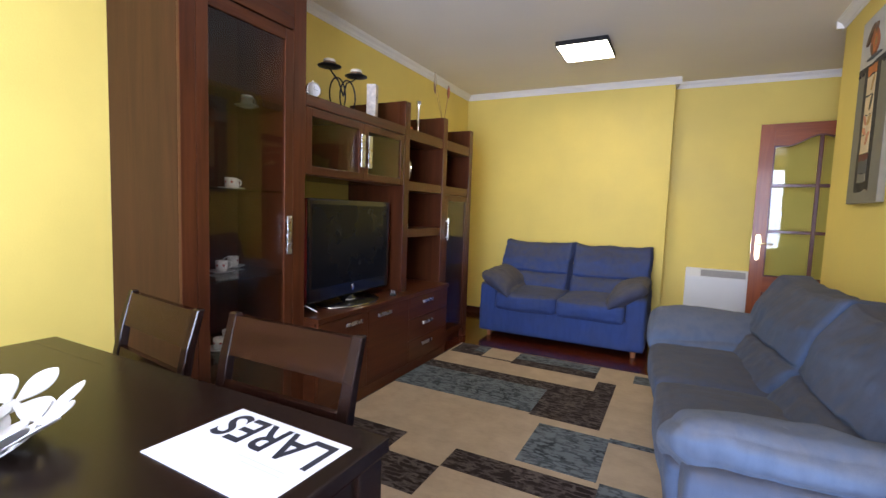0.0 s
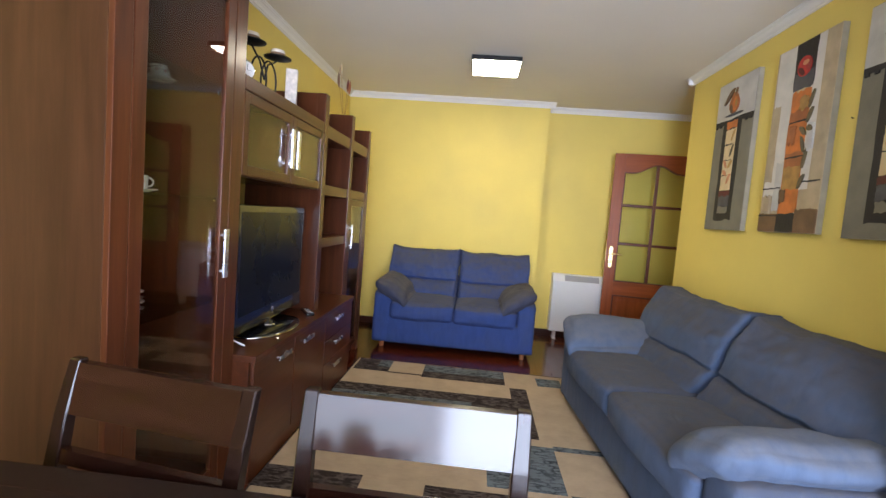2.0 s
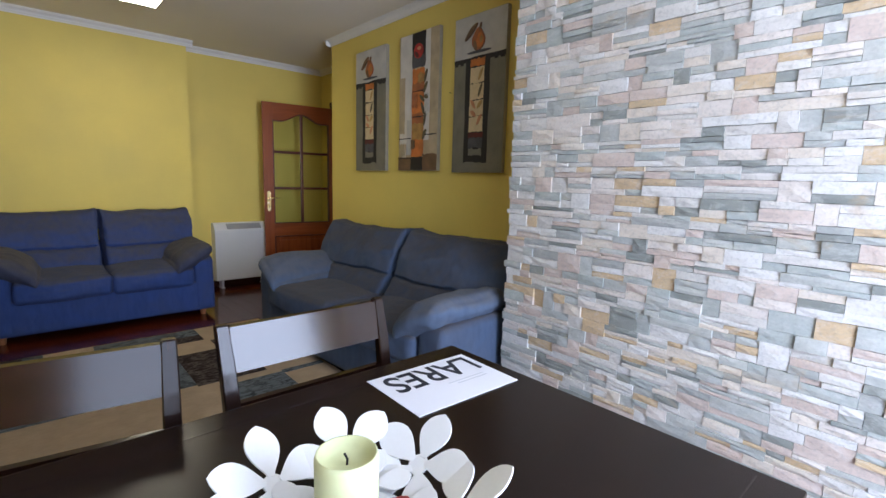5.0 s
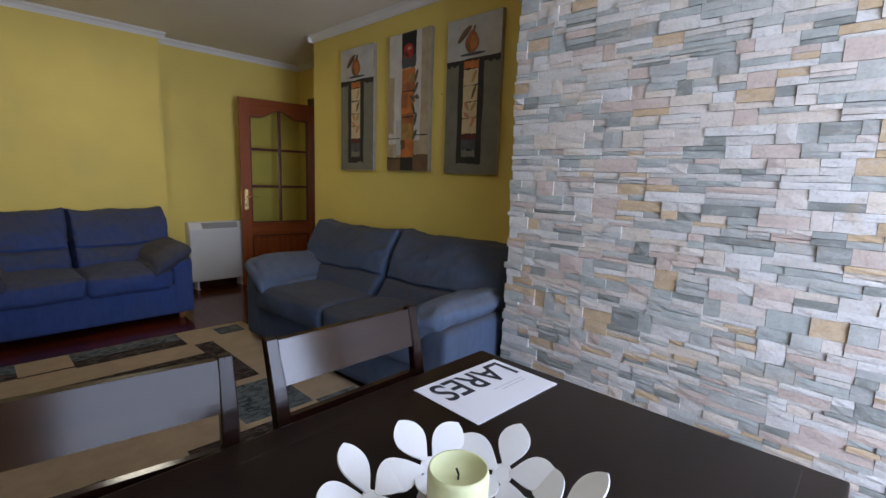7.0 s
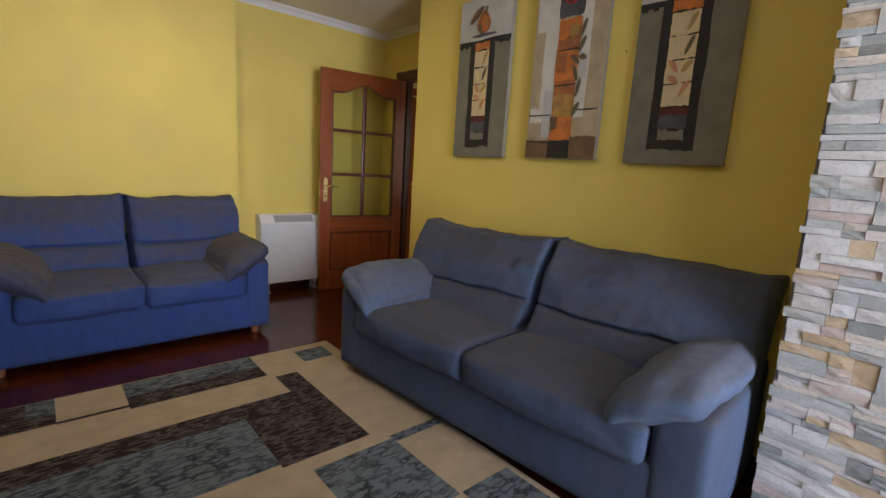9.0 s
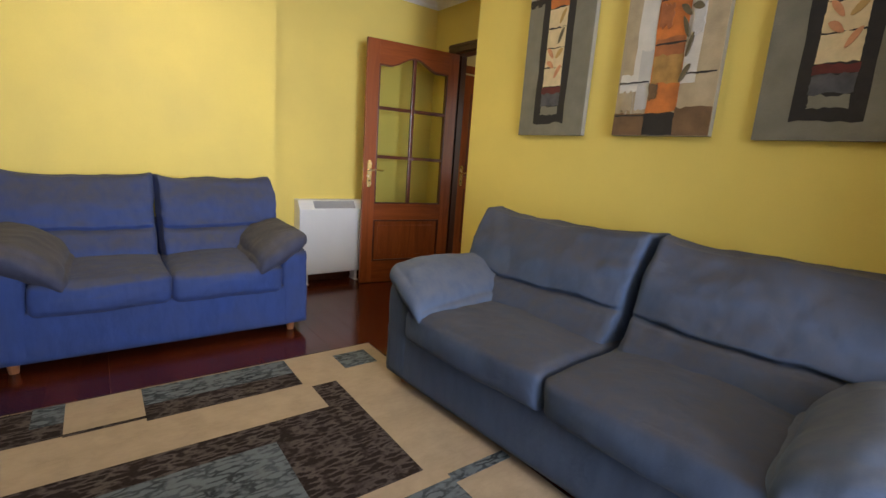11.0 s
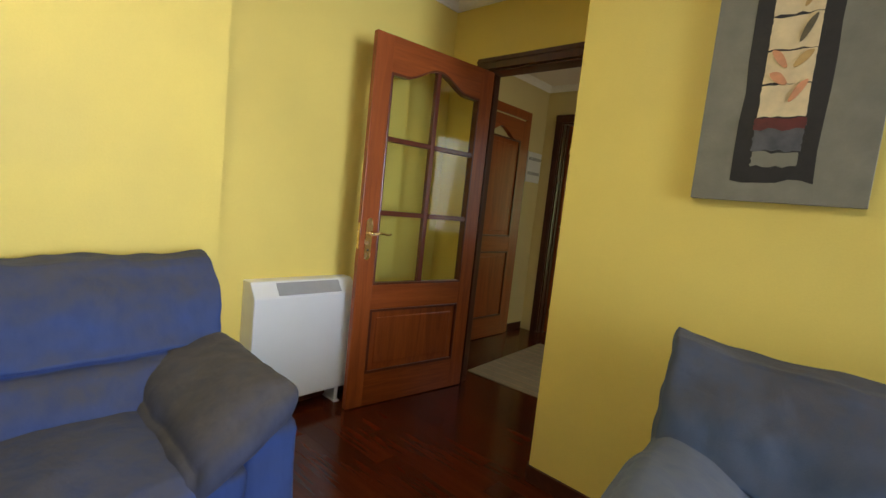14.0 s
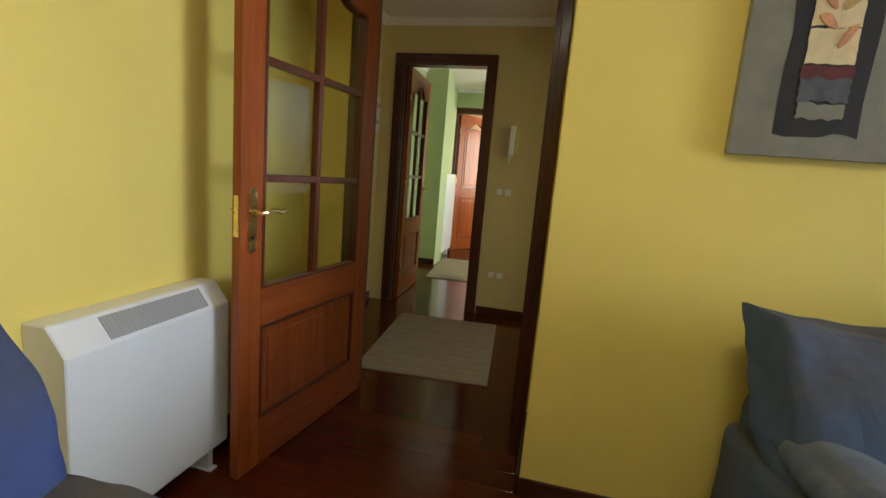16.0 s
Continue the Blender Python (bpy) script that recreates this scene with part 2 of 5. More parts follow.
TAUPE_BLUE = fabric("blue_taupe_microfibre", (0.066, 0.074, 0.122), (0.090, 0.081, 0.077))
GREY_BLUE = fabric("grey_blue_microfibre", (0.078, 0.112, 0.184), (0.082, 0.076, 0.080))
# lighter copy of the grey-blue fabric: window light painted into the arm pillows
LIT_BLUE = fabric("window_lit_blue_microfibre", (0.105, 0.145, 0.225), (0.125, 0.130, 0.150))
BEIGE = rug_mat("beige_pile", (0.415, 0.310, 0.200), (0.32, 0.24, 0.155), 0.35)
BROWN = rug_mat("brown_pile", (0.026, 0.017, 0.014), (0.22, 0.18, 0.155), 0.5)
GREYP = rug_mat("grey_pile", (0.138, 0.155, 0.160), (0.013, 0.015, 0.016), 1.0)
HALLRUG = rug_mat("hall_rug_pile", (0.30, 0.25, 0.16), (0.24, 0.19, 0.12), 0.5)
STEEL = plain("brushed_steel", (0.72, 0.72, 0.74), 0.28, 1.0, 0.05, 20, 300, 0.05)
CHROME = plain("polished_chrome", (0.85, 0.85, 0.86), 0.08, 1.0, 0.03, 20, 300, 0.0)
BRASS = plain("polished_brass", (0.90, 0.68, 0.32), 0.26, 1.0, 0.06, 30, 300, 0.03)
WHITE_METAL = plain("white_enamel", (0.80, 0.80, 0.79), 0.35, 0.0, 0.02, 5, 200, 0.02)
VENT = plain("grey_grille", (0.36, 0.36, 0.36), 0.5, 0.0, 0.05, 20, 200, 0.05)
IRON = plain("black_wrought_iron", (0.018, 0.017, 0.016), 0.45, 0.6, 0.2, 30, 200, 0.2)
BLACK = plain("black_gloss_plastic", (0.008, 0.008, 0.009), 0.12, 0.0, 0.05, 10, 300, 0.0, 0.3)
SCREEN = plain("tv_screen", (0.004, 0.0045, 0.006), 0.28, 0.0, 0.05, 4, 300, 0.0, 0.0, 0.22)
RED_PLASTIC = plain("dark_red_plastic", (0.11, 0.008, 0.010), 0.16, 0.0, 0.05, 10, 300, 0.0, 0.3)
CHINA = plain("glazed_china", (0.82, 0.81, 0.79), 0.14, 0.0, 0.02, 20, 200, 0.0, 0.4)
CHINA_RED = plain("red_china_motif", (0.45, 0.05, 0.05), 0.25, 0.0, 0.1, 40, 200, 0.0)
PAPER = plain("white_paper", (0.74, 0.74, 0.78), 0.75, 0.0, 0.01, 4, 300, 0.02, 0.0, 0.2)
INK = plain("black_ink", (0.012, 0.013, 0.022), 0.7, 0.0, 0.1, 30, 300, 0.0)
FAINT = plain("pale_print", (0.55, 0.56, 0.60), 0.75, 0.0, 0.05, 30, 300, 0.0)
PETAL = plain("white_lacquer", (0.74, 0.74, 0.74), 0.35, 0.0, 0.03, 9, 160, 0.03)
WAX = plain("pale_green_wax", (0.62, 0.64, 0.36), 0.45, 0.0, 0.08, 18, 90, 0.06)
WAX_WHITE = plain("ivory_wax", (0.70, 0.62, 0.50), 0.5, 0.0, 0.06, 18, 90, 0.06)
WICK = plain("burnt_wick", (0.02, 0.018, 0.016), 0.9)
ROSE = plain("coral_rose_petal", (0.74, 0.16, 0.14), 0.55, 0.0, 0.12, 30, 200, 0.05)
LAMP_GLOW = glow("lit_lamp_diffuser", (1.0, 0.90, 0.69), 17.5)
DISPLAY_GLASS = glass("smoked_cabinet_glass", (0.95, 0.94, 0.92), 1.52)
DOOR_GLASS = glass("clear_door_glass", (0.93, 0.95, 0.90), 1.38)
SHELF_GLASS = glass("glass_shelf", (0.80, 0.88, 0.84), 1.5)
JAR_GLASS = glass("candle_glass", (0.92, 0.95, 0.88), 1.4)
WINDOW_GLASS = glass("window_glass", (0.97, 0.98, 0.98), 1.4)
STONE = stone_mat("split_quartzite")
MORTAR = plain("dark_stone_backing", (0.20, 0.19, 0.17), 0.9, 0.0, 0.15, 30, 120, 0.4)
CONCRETE = plain("pale_outdoor_ground", (0.34, 0.33, 0.31), 0.9, 0.0, 0.15, 0.2, 3, 0.2)
UPVC = plain("white_window_frame", (0.80, 0.80, 0.80), 0.4, 0.0, 0.02, 6, 200, 0.02)


# ---------- mesh helpers ----------
def finish(bm, name, material, parent=None, label="", smooth=False):
    me = bpy.data.meshes.new(name)
    bmesh.ops.recalc_face_normals(bm, faces=bm.faces)
    bm.to_mesh(me)
    bm.free()
    me.materials.append(material)
    if smooth:
        me.shade_smooth()
    ob = new(name, me)
    if parent is not None:
        ob.parent = parent
    if label:
        ob["label"] = label
    return ob


def part(name, bm, material, parent, label="", smooth=False):
    return finish(bm, name, material, parent, label, smooth)


def thing(name, at, label, category, group="", kind="", turn=0.0):
    ob = new(name)
    ob.empty_display_size = 0.1
    ob.matrix_basis = pose(*at, 0, 0, turn)
    return tagged(ob, label, category, group, kind)


def add_box(bm, x0, x1, y0, y1, z0, z1, bev=0.0, m=None):
    vs = [bm.verts.new((x, y, z)) for x in (x0, x1) for y in (y0, y1) for z in (z0, z1)]
    quads = ((0, 1, 3, 2), (4, 6, 7, 5), (0, 4, 5, 1), (2, 3, 7, 6), (0, 2, 6, 4), (1, 5, 7, 3))
    fs = [bm.faces.new([vs[i] for i in q]) for q in quads]
    if bev:
        es = list({e for f in fs for e in f.edges})
        r = bmesh.ops.bevel(bm, geom=es, offset=bev, segments=2, profile=0.6, affect="EDGES")
        vs = list({v for f in r["faces"] for v in f.verts} | {v for v in vs if v.is_valid})
    if m is not None:
        for v in vs:
            v.co = m @ v.co
    return vs


def box(x0, x1, y0, y1, z0, z1, bev=0.003, m=None):
    bm = bmesh.new()
    add_box(bm, x0, x1, y0, y1, z0, z1, bev, m)
    return bm


def prism(outline, lo, hi, axis=1, bev=0.0):
    """A flat outline of (a, b) pairs extruded along one axis: axis 1 gives (a, lo..hi, b)."""
    bm = bmesh.new()

    def put(a, b, h):
        return {0: (h, a, b), 1: (a, h, b), 2: (a, b, h)}[axis]
    bot = [bm.verts.new(put(a, b, lo)) for a, b in outline]
    top = [bm.verts.new(put(a, b, hi)) for a, b in outline]
    n = len(outline)
    bm.faces.new(bot)
    bm.faces.new(top[::-1])
    for i in range(n):
        bm.faces.new((bot[i], top[i], top[(i + 1) % n], bot[(i + 1) % n]))
    if bev:
        bmesh.ops.bevel(bm, geom=list(bm.edges), offset=bev, segments=1, affect="EDGES")
    return bm


def lathe(profile, n=24, sx=1.0, sy=1.0):
    """Rings of (radius, height) turned about z; closed where the radius is 0."""
    bm = bmesh.new()
    rings = []
    for r, z in profile:
        if r < 1e-6:
            rings.append([bm.verts.new((0, 0, z))])
        else:
            rings.append([bm.verts.new((sx * r * math.cos(2 * math.pi * i / n), sy * r * math.sin(2 * math.pi * i / n), z)) for i in range(n)])
    for a, b in zip(rings, rings[1:]):
        for i in range(n):
            j = (i + 1) % n
            q = [a[i % len(a)], a[j % len(a)], b[j % len(b)], b[i % len(b)]]
            q = list(dict.fromkeys(q))
            if len(q) > 2:
                bm.faces.new(q)
    return bm


def tube(points, r, n=8):
    """A round bar through points; r may be one radius or one for each point."""
    bm = bmesh.new()
    pts = [Vector(p) for p in points]
    rs = r if isinstance(r, (list, tuple)) else [r] * len(pts)
    rings, side = [], None
    for i, p in enumerate(pts):
        d = (pts[min(i + 1, len(pts) - 1)] - pts[max(i - 1, 0)]).normalized()
        if side is None:
            side = d.orthogonal().normalized()
        side = (side - d * side.dot(d)).normalized()
        up = d.cross(side)
        rings.append([bm.verts.new(p + rs[i] * (math.cos(2 * math.pi * k / n) * side + math.sin(2 * math.pi * k / n) * up)) for k in range(n)])
    for a, b in zip(rings, rings[1:]):
        for k in range(n):
            bm.faces.new((a[k], a[(k + 1) % n], b[(k + 1) % n], b[k]))
    bm.faces.new(rings[0][::-1])
    bm.faces.new(rings[-1])
    return bm


def cushion(hx, hy, hz, r, puff=(0, 0, 0), n=12, shape=None, wrinkle=0.004, seed=0.0):
    """A stuffed block of half sizes hx, hy, hz: rounded edges, bulged faces, soft wrinkles; shape() bends it afterwards."""
    bm = bmesh.new()
    seen = {}

    def vert(i, j, k):
        key = (i, j, k)
        if key not in seen:
            u = Vector((2 * i / n - 1, 2 * j / n - 1, 2 * k / n - 1))
            p = Vector((u.x * hx, u.y * hy, u.z * hz))
            inner = Vector((max(-hx + r, min(hx - r, p.x)), max(-hy + r, min(hy - r, p.y)), max(-hz + r, min(hz - r, p.z))))
            off = p - inner
            if off.length > 1e-9:
                p = inner + off.normalized() * r
            w = [1 - u.x ** 2, 1 - u.y ** 2, 1 - u.z ** 2]
            p.x += puff[0] * u.x * w[1] * w[2]
            p.y += puff[1] * u.y * w[0] * w[2]
            p.z += puff[2] * u.z * w[0] * w[1]
            q = Vector((p.x * 5 + seed, p.y * 5, p.z * 7))
            p += wrinkle * noise.noise_vector(q) + 0.4 * wrinkle * noise.noise_vector(q * 3.1)
            if shape:
                p = shape(p, u)
            seen[key] = bm.verts.new(p)
        return seen[key]

    for a in range(n):
        for b in range(n):
            for f in (lambda s, t: (s, t, 0), lambda s, t: (s, t, n), lambda s, t: (s, 0, t), lambda s, t: (s, n, t), lambda s, t: (0, s, t), lambda s, t: (n, s, t)):
                bm.faces.new([vert(*f(a, b)), vert(*f(a + 1, b)), vert(*f(a + 1, b + 1)), vert(*f(a, b + 1))])
    return bm


def structure(name, bm, material, label, category, parent=None):
    ob = finish(bm, name, material, parent)
    return tagged(ob, label, category, kind="structure")


# ---------- the room's shell ----------
LEFT, FAR_L, FAR_R, JOG, PIC, COL, COL_END = -1.86, 5.585, 5.785, 0.320, 1.325, 0.905, 1.885
CORNER, DOORWALL, CEIL, SOUTH = 4.515, 1.87, 2.545, -0.95
# limits of the unseen bay added on the west side
BAY, BAY_X = 1.25, -5.0
HALL_L, HALL_END, HALL_CEIL, HALL_R = 6.08, 3.60, 2.45, 4.25

structure("wall_west", box(LEFT - 0.15, LEFT, BAY, FAR_L + 0.35, 0, CEIL, 0), WALL, "plain yellow painted plaster wall behind the wall unit", "wall")
# unseen bay, added so the left chair mirrors a farther, dimmer wall
structure("added_bay_north", box(BAY_X, LEFT - 0.15, BAY, BAY + 0.15, 0, CEIL, 0), WALL, "unseen yellow wall of a bay added to darken reflections", "wall")
structure("added_bay_west", box(BAY_X - 0.15, BAY_X, SOUTH - 0.15, BAY + 0.15, 0, CEIL, 0), WALL, "unseen yellow end wall of the bay added to darken reflections", "wall")
structure("wall_north", box(LEFT, JOG, FAR_L, FAR_L + 0.35, 0, CEIL, 0), WALL, "yellow painted plaster wall behind the small sofa", "wall")
structure("wall_north_recess", box(JOG, DOORWALL + 0.12, FAR_R, FAR_R + 0.14, 0, CEIL, 0), WALL, "recessed yellow wall behind heater and open door", "wall")
structure("wall_pictures", box(PIC, DOORWALL + 0.12, COL_END, CORNER, 0, CEIL, 0.004), WALL, "yellow painted wall carrying three canvases", "wall")
structure("wall_column", box(COL + 0.035, DOORWALL + 0.12, SOUTH - 0.15, COL_END - 0.002, 0, CEIL, 0), WALL, "projecting wall block faced with split stone", "wall")

# doorway wall with its opening
OP0, OP1, OPZ = 4.57, 5.465, 2.075
structure("wall_doorway", box(DOORWALL, DOORWALL + 0.12, OP1, FAR_R, 0, CEIL, 0), WALL, "narrow yellow wall strip beside the doorway", "wall")
structure("wall_doorway_top", box(DOORWALL, DOORWALL + 0.12, CORNER, OP1, OPZ, CEIL, 0), WALL, "yellow wall above the doorway", "wall")
structure("wall_doorway_side", box(DOORWALL, DOORWALL + 0.12, CORNER + 0.002, OP0, 0, OPZ, 0), WALL, "slim wall beside the doorway", "wall")

# south wall with the wide window
WX0, WX1, WZ0, WZ1 = -1.55, 0.75, 0.12, 2.25
structure("wall_south", box(BAY_X, WX0, SOUTH - 0.15, SOUTH, 0, CEIL, 0), WALL, "yellow wall beside the balcony window", "wall")
structure("wall_south_side", box(WX1, COL + 0.035, SOUTH - 0.15, SOUTH, 0, CEIL, 0), WALL, "yellow wall between window and column", "wall")
structure("wall_south_top", box(WX0, WX1, SOUTH - 0.15, SOUTH, WZ1, CEIL, 0), WALL, "yellow wall above the balcony window", "wall")
structure("wall_south_sill", box(WX0, WX1, SOUTH - 0.15, SOUTH, 0, WZ0, 0), WALL, "low wall under the balcony window", "wall")
win = thing("window_1", (0, SOUTH - 0.09, 0), "wide white-framed balcony window letting in daylight", "window", kind="structure")
bm = bmesh.new()
for x0, x1, z0, z1 in ((WX0, WX1, WZ0, WZ0 + 0.07), (WX0, WX1, WZ1 - 0.07, WZ1), (WX0, WX0 + 0.07, WZ0 + 0.07, WZ1 - 0.07), (WX1 - 0.07, WX1, WZ0 + 0.07, WZ1 - 0.07), (-0.53, -0.46, WZ0 + 0.07, WZ1 - 0.07)):
    add_box(bm, x0, x1, -0.03, 0.03, z0, z1, 0.004)
part("window_frame", bm, UPVC, win)
for x0, x1 in ((WX0 + 0.07, -0.53), (-0.46, WX1 - 0.07)):
    pane = part("pane", box(x0, x1, -0.004, 0.004, WZ0 + 0.07, WZ1 - 0.07, 0), WINDOW_GLASS, win)
    pane.visible_shadow = False

structure("ceiling", box(BAY_X - 0.15, DOORWALL + 0.12, SOUTH - 0.15, FAR_R + 0.14, CEIL, CEIL + 0.15, 0), CEILING, "matt off-white painted plaster ceiling", "ceiling")
structure("subfloor", box(BAY_X - 0.15, 9.0, SOUTH - 0.15, 7.2, -0.16, -0.018, 0), MORTAR, "concrete slab under the wooden floor", "floor")
# unseen ground, added to close the outdoors and bounce light upward
structure("ground", box(-400, 400, -400, 400, -9.2, -9.0, 0), CONCRETE, "unseen pale ground plane added below to bounce light", "ground")


def crown(name, a, b, inward, z=CEIL, s=0.75):
    """Stepped plaster moulding along the wall top from a to b, standing out along inward."""
    prof = [(0, 0), (0, -0.075), (0.012, -0.075), (0.014, -0.062), (0.022, -0.058), (0.03, -0.04), (0.045, -0.026), (0.058, -0.020), (0.06, -0.012), (0.07, -0.010), (0.07, 0)]
    bm = bmesh.new()
    ends = []
    for p in (a, b):
        ends.append([bm.verts.new((p[0] + inward[0] * s * d, p[1] + inward[1] * s * d, z + s * h)) for d, h in prof])
    n = len(prof)
    for i in range(n):
        bm.faces.new((ends[0][i], ends[1][i], ends[1][(i + 1) % n], ends[0][(i + 1) % n]))
    bm.faces.new(ends[0])
    bm.faces.new(ends[1][::-1])
    return structure(name, bm, CROWN, "white stepped plaster crown moulding along the ceiling", "trim")


crown("trim_west", (LEFT, BAY), (LEFT, FAR_L), (1, 0))
crown("trim_north", (LEFT, FAR_L), (JOG + 0.0525, FAR_L), (0, -1))
crown("trim_jog", (JOG, FAR_L), (JOG, FAR_R), (1, 0))
crown("trim_recess", (JOG, FAR_R), (DOORWALL, FAR_R), (0, -1))
crown("trim_doorway", (DOORWALL, FAR_R), (DOORWALL, CORNER), (-1, 0))
crown("trim_return", (DOORWALL, CORNER), (PIC - 0.0525, CORNER), (0, 1))
crown("trim_pictures", (PIC, CORNER + 0.0525), (PIC, COL_END), (-1, 0))


def baseboard(x0, x1, y0, y1, name="baseboard"):
    return structure(name, box(x0, x1, y0, y1, 0, 0.075, 0.004), BASEB, "dark wooden baseboard along the wall foot", "baseboard")


baseboard(LEFT, JOG, FAR_L - 0.014, FAR_L)
baseboard(JOG, JOG + 0.014, FAR_L, FAR_R - 0.014)
baseboard(JOG + 0.014, DOORWALL, FAR_R - 0.014, FAR_R)
baseboard(PIC - 0.014, PIC, COL_END, CORNER)
baseboard(PIC, DOORWALL - 0.03, CORNER, CORNER + 0.014)
baseboard(LEFT, LEFT + 0.014, BAY, 1.715)
baseboard(LEFT, LEFT + 0.014, 4.62, FAR_L - 0.014)

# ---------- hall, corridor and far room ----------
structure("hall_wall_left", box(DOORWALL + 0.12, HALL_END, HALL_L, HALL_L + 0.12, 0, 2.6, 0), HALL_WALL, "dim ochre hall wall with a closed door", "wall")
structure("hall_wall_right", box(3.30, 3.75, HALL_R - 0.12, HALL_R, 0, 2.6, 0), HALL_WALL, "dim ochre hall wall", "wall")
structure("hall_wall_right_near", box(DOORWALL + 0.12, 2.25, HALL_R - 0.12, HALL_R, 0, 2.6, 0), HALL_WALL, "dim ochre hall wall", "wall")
# unseen opening and room, added to let that lamp into the hall
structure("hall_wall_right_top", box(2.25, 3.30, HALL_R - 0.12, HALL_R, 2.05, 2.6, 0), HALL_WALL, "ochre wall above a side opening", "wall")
structure("unseen_room_wall", box(DOORWALL + 0.12, 2.2, 3.0, HALL_R - 0.12, 0, 2.6, 0), HALL_WALL, "unseen wall of a room added beside the hall", "wall")
structure("unseen_room_wall_far", box(4.0, 4.12, 3.0, HALL_R - 0.12, 0, 2.6, 0), HALL_WALL, "unseen wall of a room added beside the hall", "wall")
structure("unseen_room_wall_end", box(3.75, 4.12, HALL_R - 0.12, HALL_R, 0, 2.6, 0), HALL_WALL, "unseen wall of a room added beside the hall", "wall")
structure("unseen_room_sill", box(2.2, 4.0, 3.0, 3.1, 0, 0.85, 0), HALL_WALL, "unseen low wall under the hall's added lamp", "wall")
structure("unseen_room_lintel", box(2.2, 4.0, 3.0, 3.1, 2.0, 2.6, 0), HALL_WALL, "unseen wall above the hall's added lamp", "wall")
structure("unseen_room_ceiling", box(2.2, 4.0, 3.0, HALL_R - 0.12, 2.45, 2.55, 0), CEILING, "unseen off-white ceiling of the room added beside the hall", "ceiling")
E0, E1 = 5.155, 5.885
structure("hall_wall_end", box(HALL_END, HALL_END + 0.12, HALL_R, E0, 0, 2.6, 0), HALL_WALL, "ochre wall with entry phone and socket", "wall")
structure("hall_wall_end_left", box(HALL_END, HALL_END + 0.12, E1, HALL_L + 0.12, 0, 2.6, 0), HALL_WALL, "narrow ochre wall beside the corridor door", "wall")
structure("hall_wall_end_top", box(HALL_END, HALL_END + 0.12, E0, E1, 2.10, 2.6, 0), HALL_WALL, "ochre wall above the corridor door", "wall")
structure("hall_ceiling", box(DOORWALL + 0.12, HALL_END, HALL_R, HALL_L, HALL_CEIL, HALL_CEIL + 0.1, 0), CEILING, "low off-white hall ceiling", "ceiling")
crown("trim_hall_left", (DOORWALL + 0.12, HALL_L), (HALL_END, HALL_L), (0, -1), HALL_CEIL, 0.7)
crown("trim_hall_end", (HALL_END, HALL_L), (HALL_END, HALL_R), (-1, 0), HALL_CEIL, 0.7)
baseboard(3.325, HALL_END - 0.03, HALL_L - 0.014, HALL_L)
baseboard(HALL_END - 0.014, HALL_END, HALL_R, E0 - 0.085)

structure("corridor_wall_left", box(HALL_END + 0.12, 5.50, 6.25, 6.37, 0, 2.6, 0), GREEN, "green painted corridor wall", "wall")
structure("corridor_column", box(5.50, 5.86, 5.96, 6.37, 0, 2.6, 0), GREEN, "green painted corner pillar in the corridor", "wall")
structure("corridor_wall_left_far", box(5.86, 6.75, 6.10, 6.37, 0, 2.6, 0), GREEN, "green corridor wall behind the white radiator", "wall")
structure("corridor_wall_right", box(HALL_END + 0.12, 5.0, 4.55, 4.67, 0, 2.6, 0), GREEN, "green corridor wall", "wall")
structure("corridor_wall_right_far", box(6.0, 6.75, 4.55, 4.67, 0, 2.6, 0), GREEN, "green corridor wall beyond a side room", "wall")
structure("corridor_wall_right_top", box(5.0, 6.0, 4.55, 4.67, 2.05, 2.6, 0), GREEN, "green wall above a side opening", "wall")
# unseen side room, added to hold the corridor's lamp
structure("side_room_wall", box(4.78, 4.90, 3.6, 4.55, 0, 2.6, 0), GREEN, "plain wall of the bright side room", "wall")
structure("side_room_wall_far", box(6.10, 6.22, 3.6, 4.55, 0, 2.6, 0), GREEN, "plain wall of the bright side room", "wall")
structure("side_room_ceiling", box(4.78, 6.22, 3.55, 4.55, 2.45, 2.55, 0), CEILING, "off-white ceiling of the side room", "ceiling")
structure("side_room_sill", box(4.90, 6.10, 3.6, 3.7, 0, 0.7, 0), GREEN, "low wall under the side room window", "wall")
structure("side_room_lintel", box(4.90, 6.10, 3.6, 3.7, 1.9, 2.45, 0), GREEN, "wall above the side room window", "wall")
structure("corridor_ceiling", box(HALL_END + 0.12, 6.87, 4.55, 6.37, 2.48, 2.58, 0), CEILING, "off-white corridor ceiling", "ceiling")
F0, F1, FAR_X = 5.38, 6.08, 6.75
structure("corridor_end_left", box(FAR_X, FAR_X + 0.12, F1, 6.9, 0, 2.6, 0), GREEN, "green wall beside the far door", "wall")
structure("corridor_end_right", box(FAR_X, FAR_X + 0.12, 4.0, F0, 0, 2.6, 0), GREEN, "green wall beside the far door", "wall")
structure("corridor_end_top", box(FAR_X, FAR_X + 0.12, F0, F1, 2.13, 2.6, 0), GREEN, "green wall above the far door", "wall")
crown("trim_corridor", (HALL_END + 0.12, 6.25), (5.50, 6.25), (0, -1), 2.48, 0.7)
crown("trim_corridor_end", (FAR_X, 6.10), (FAR_X, 4.67), (-1, 0), 2.48, 0.7)
baseboard(5.488, 5.50, 5.96, 6.25)
WARM = plain("peach_room_paint", (0.72, 0.50, 0.30), 0.7, vary=0.05, scale=2, grain=150)
structure("far_room_wall_left", box(FAR_X + 0.12, 8.3, 6.6, 6.72, 0, 2.6, 0), WARM, "warm peach wall of the far room", "wall")
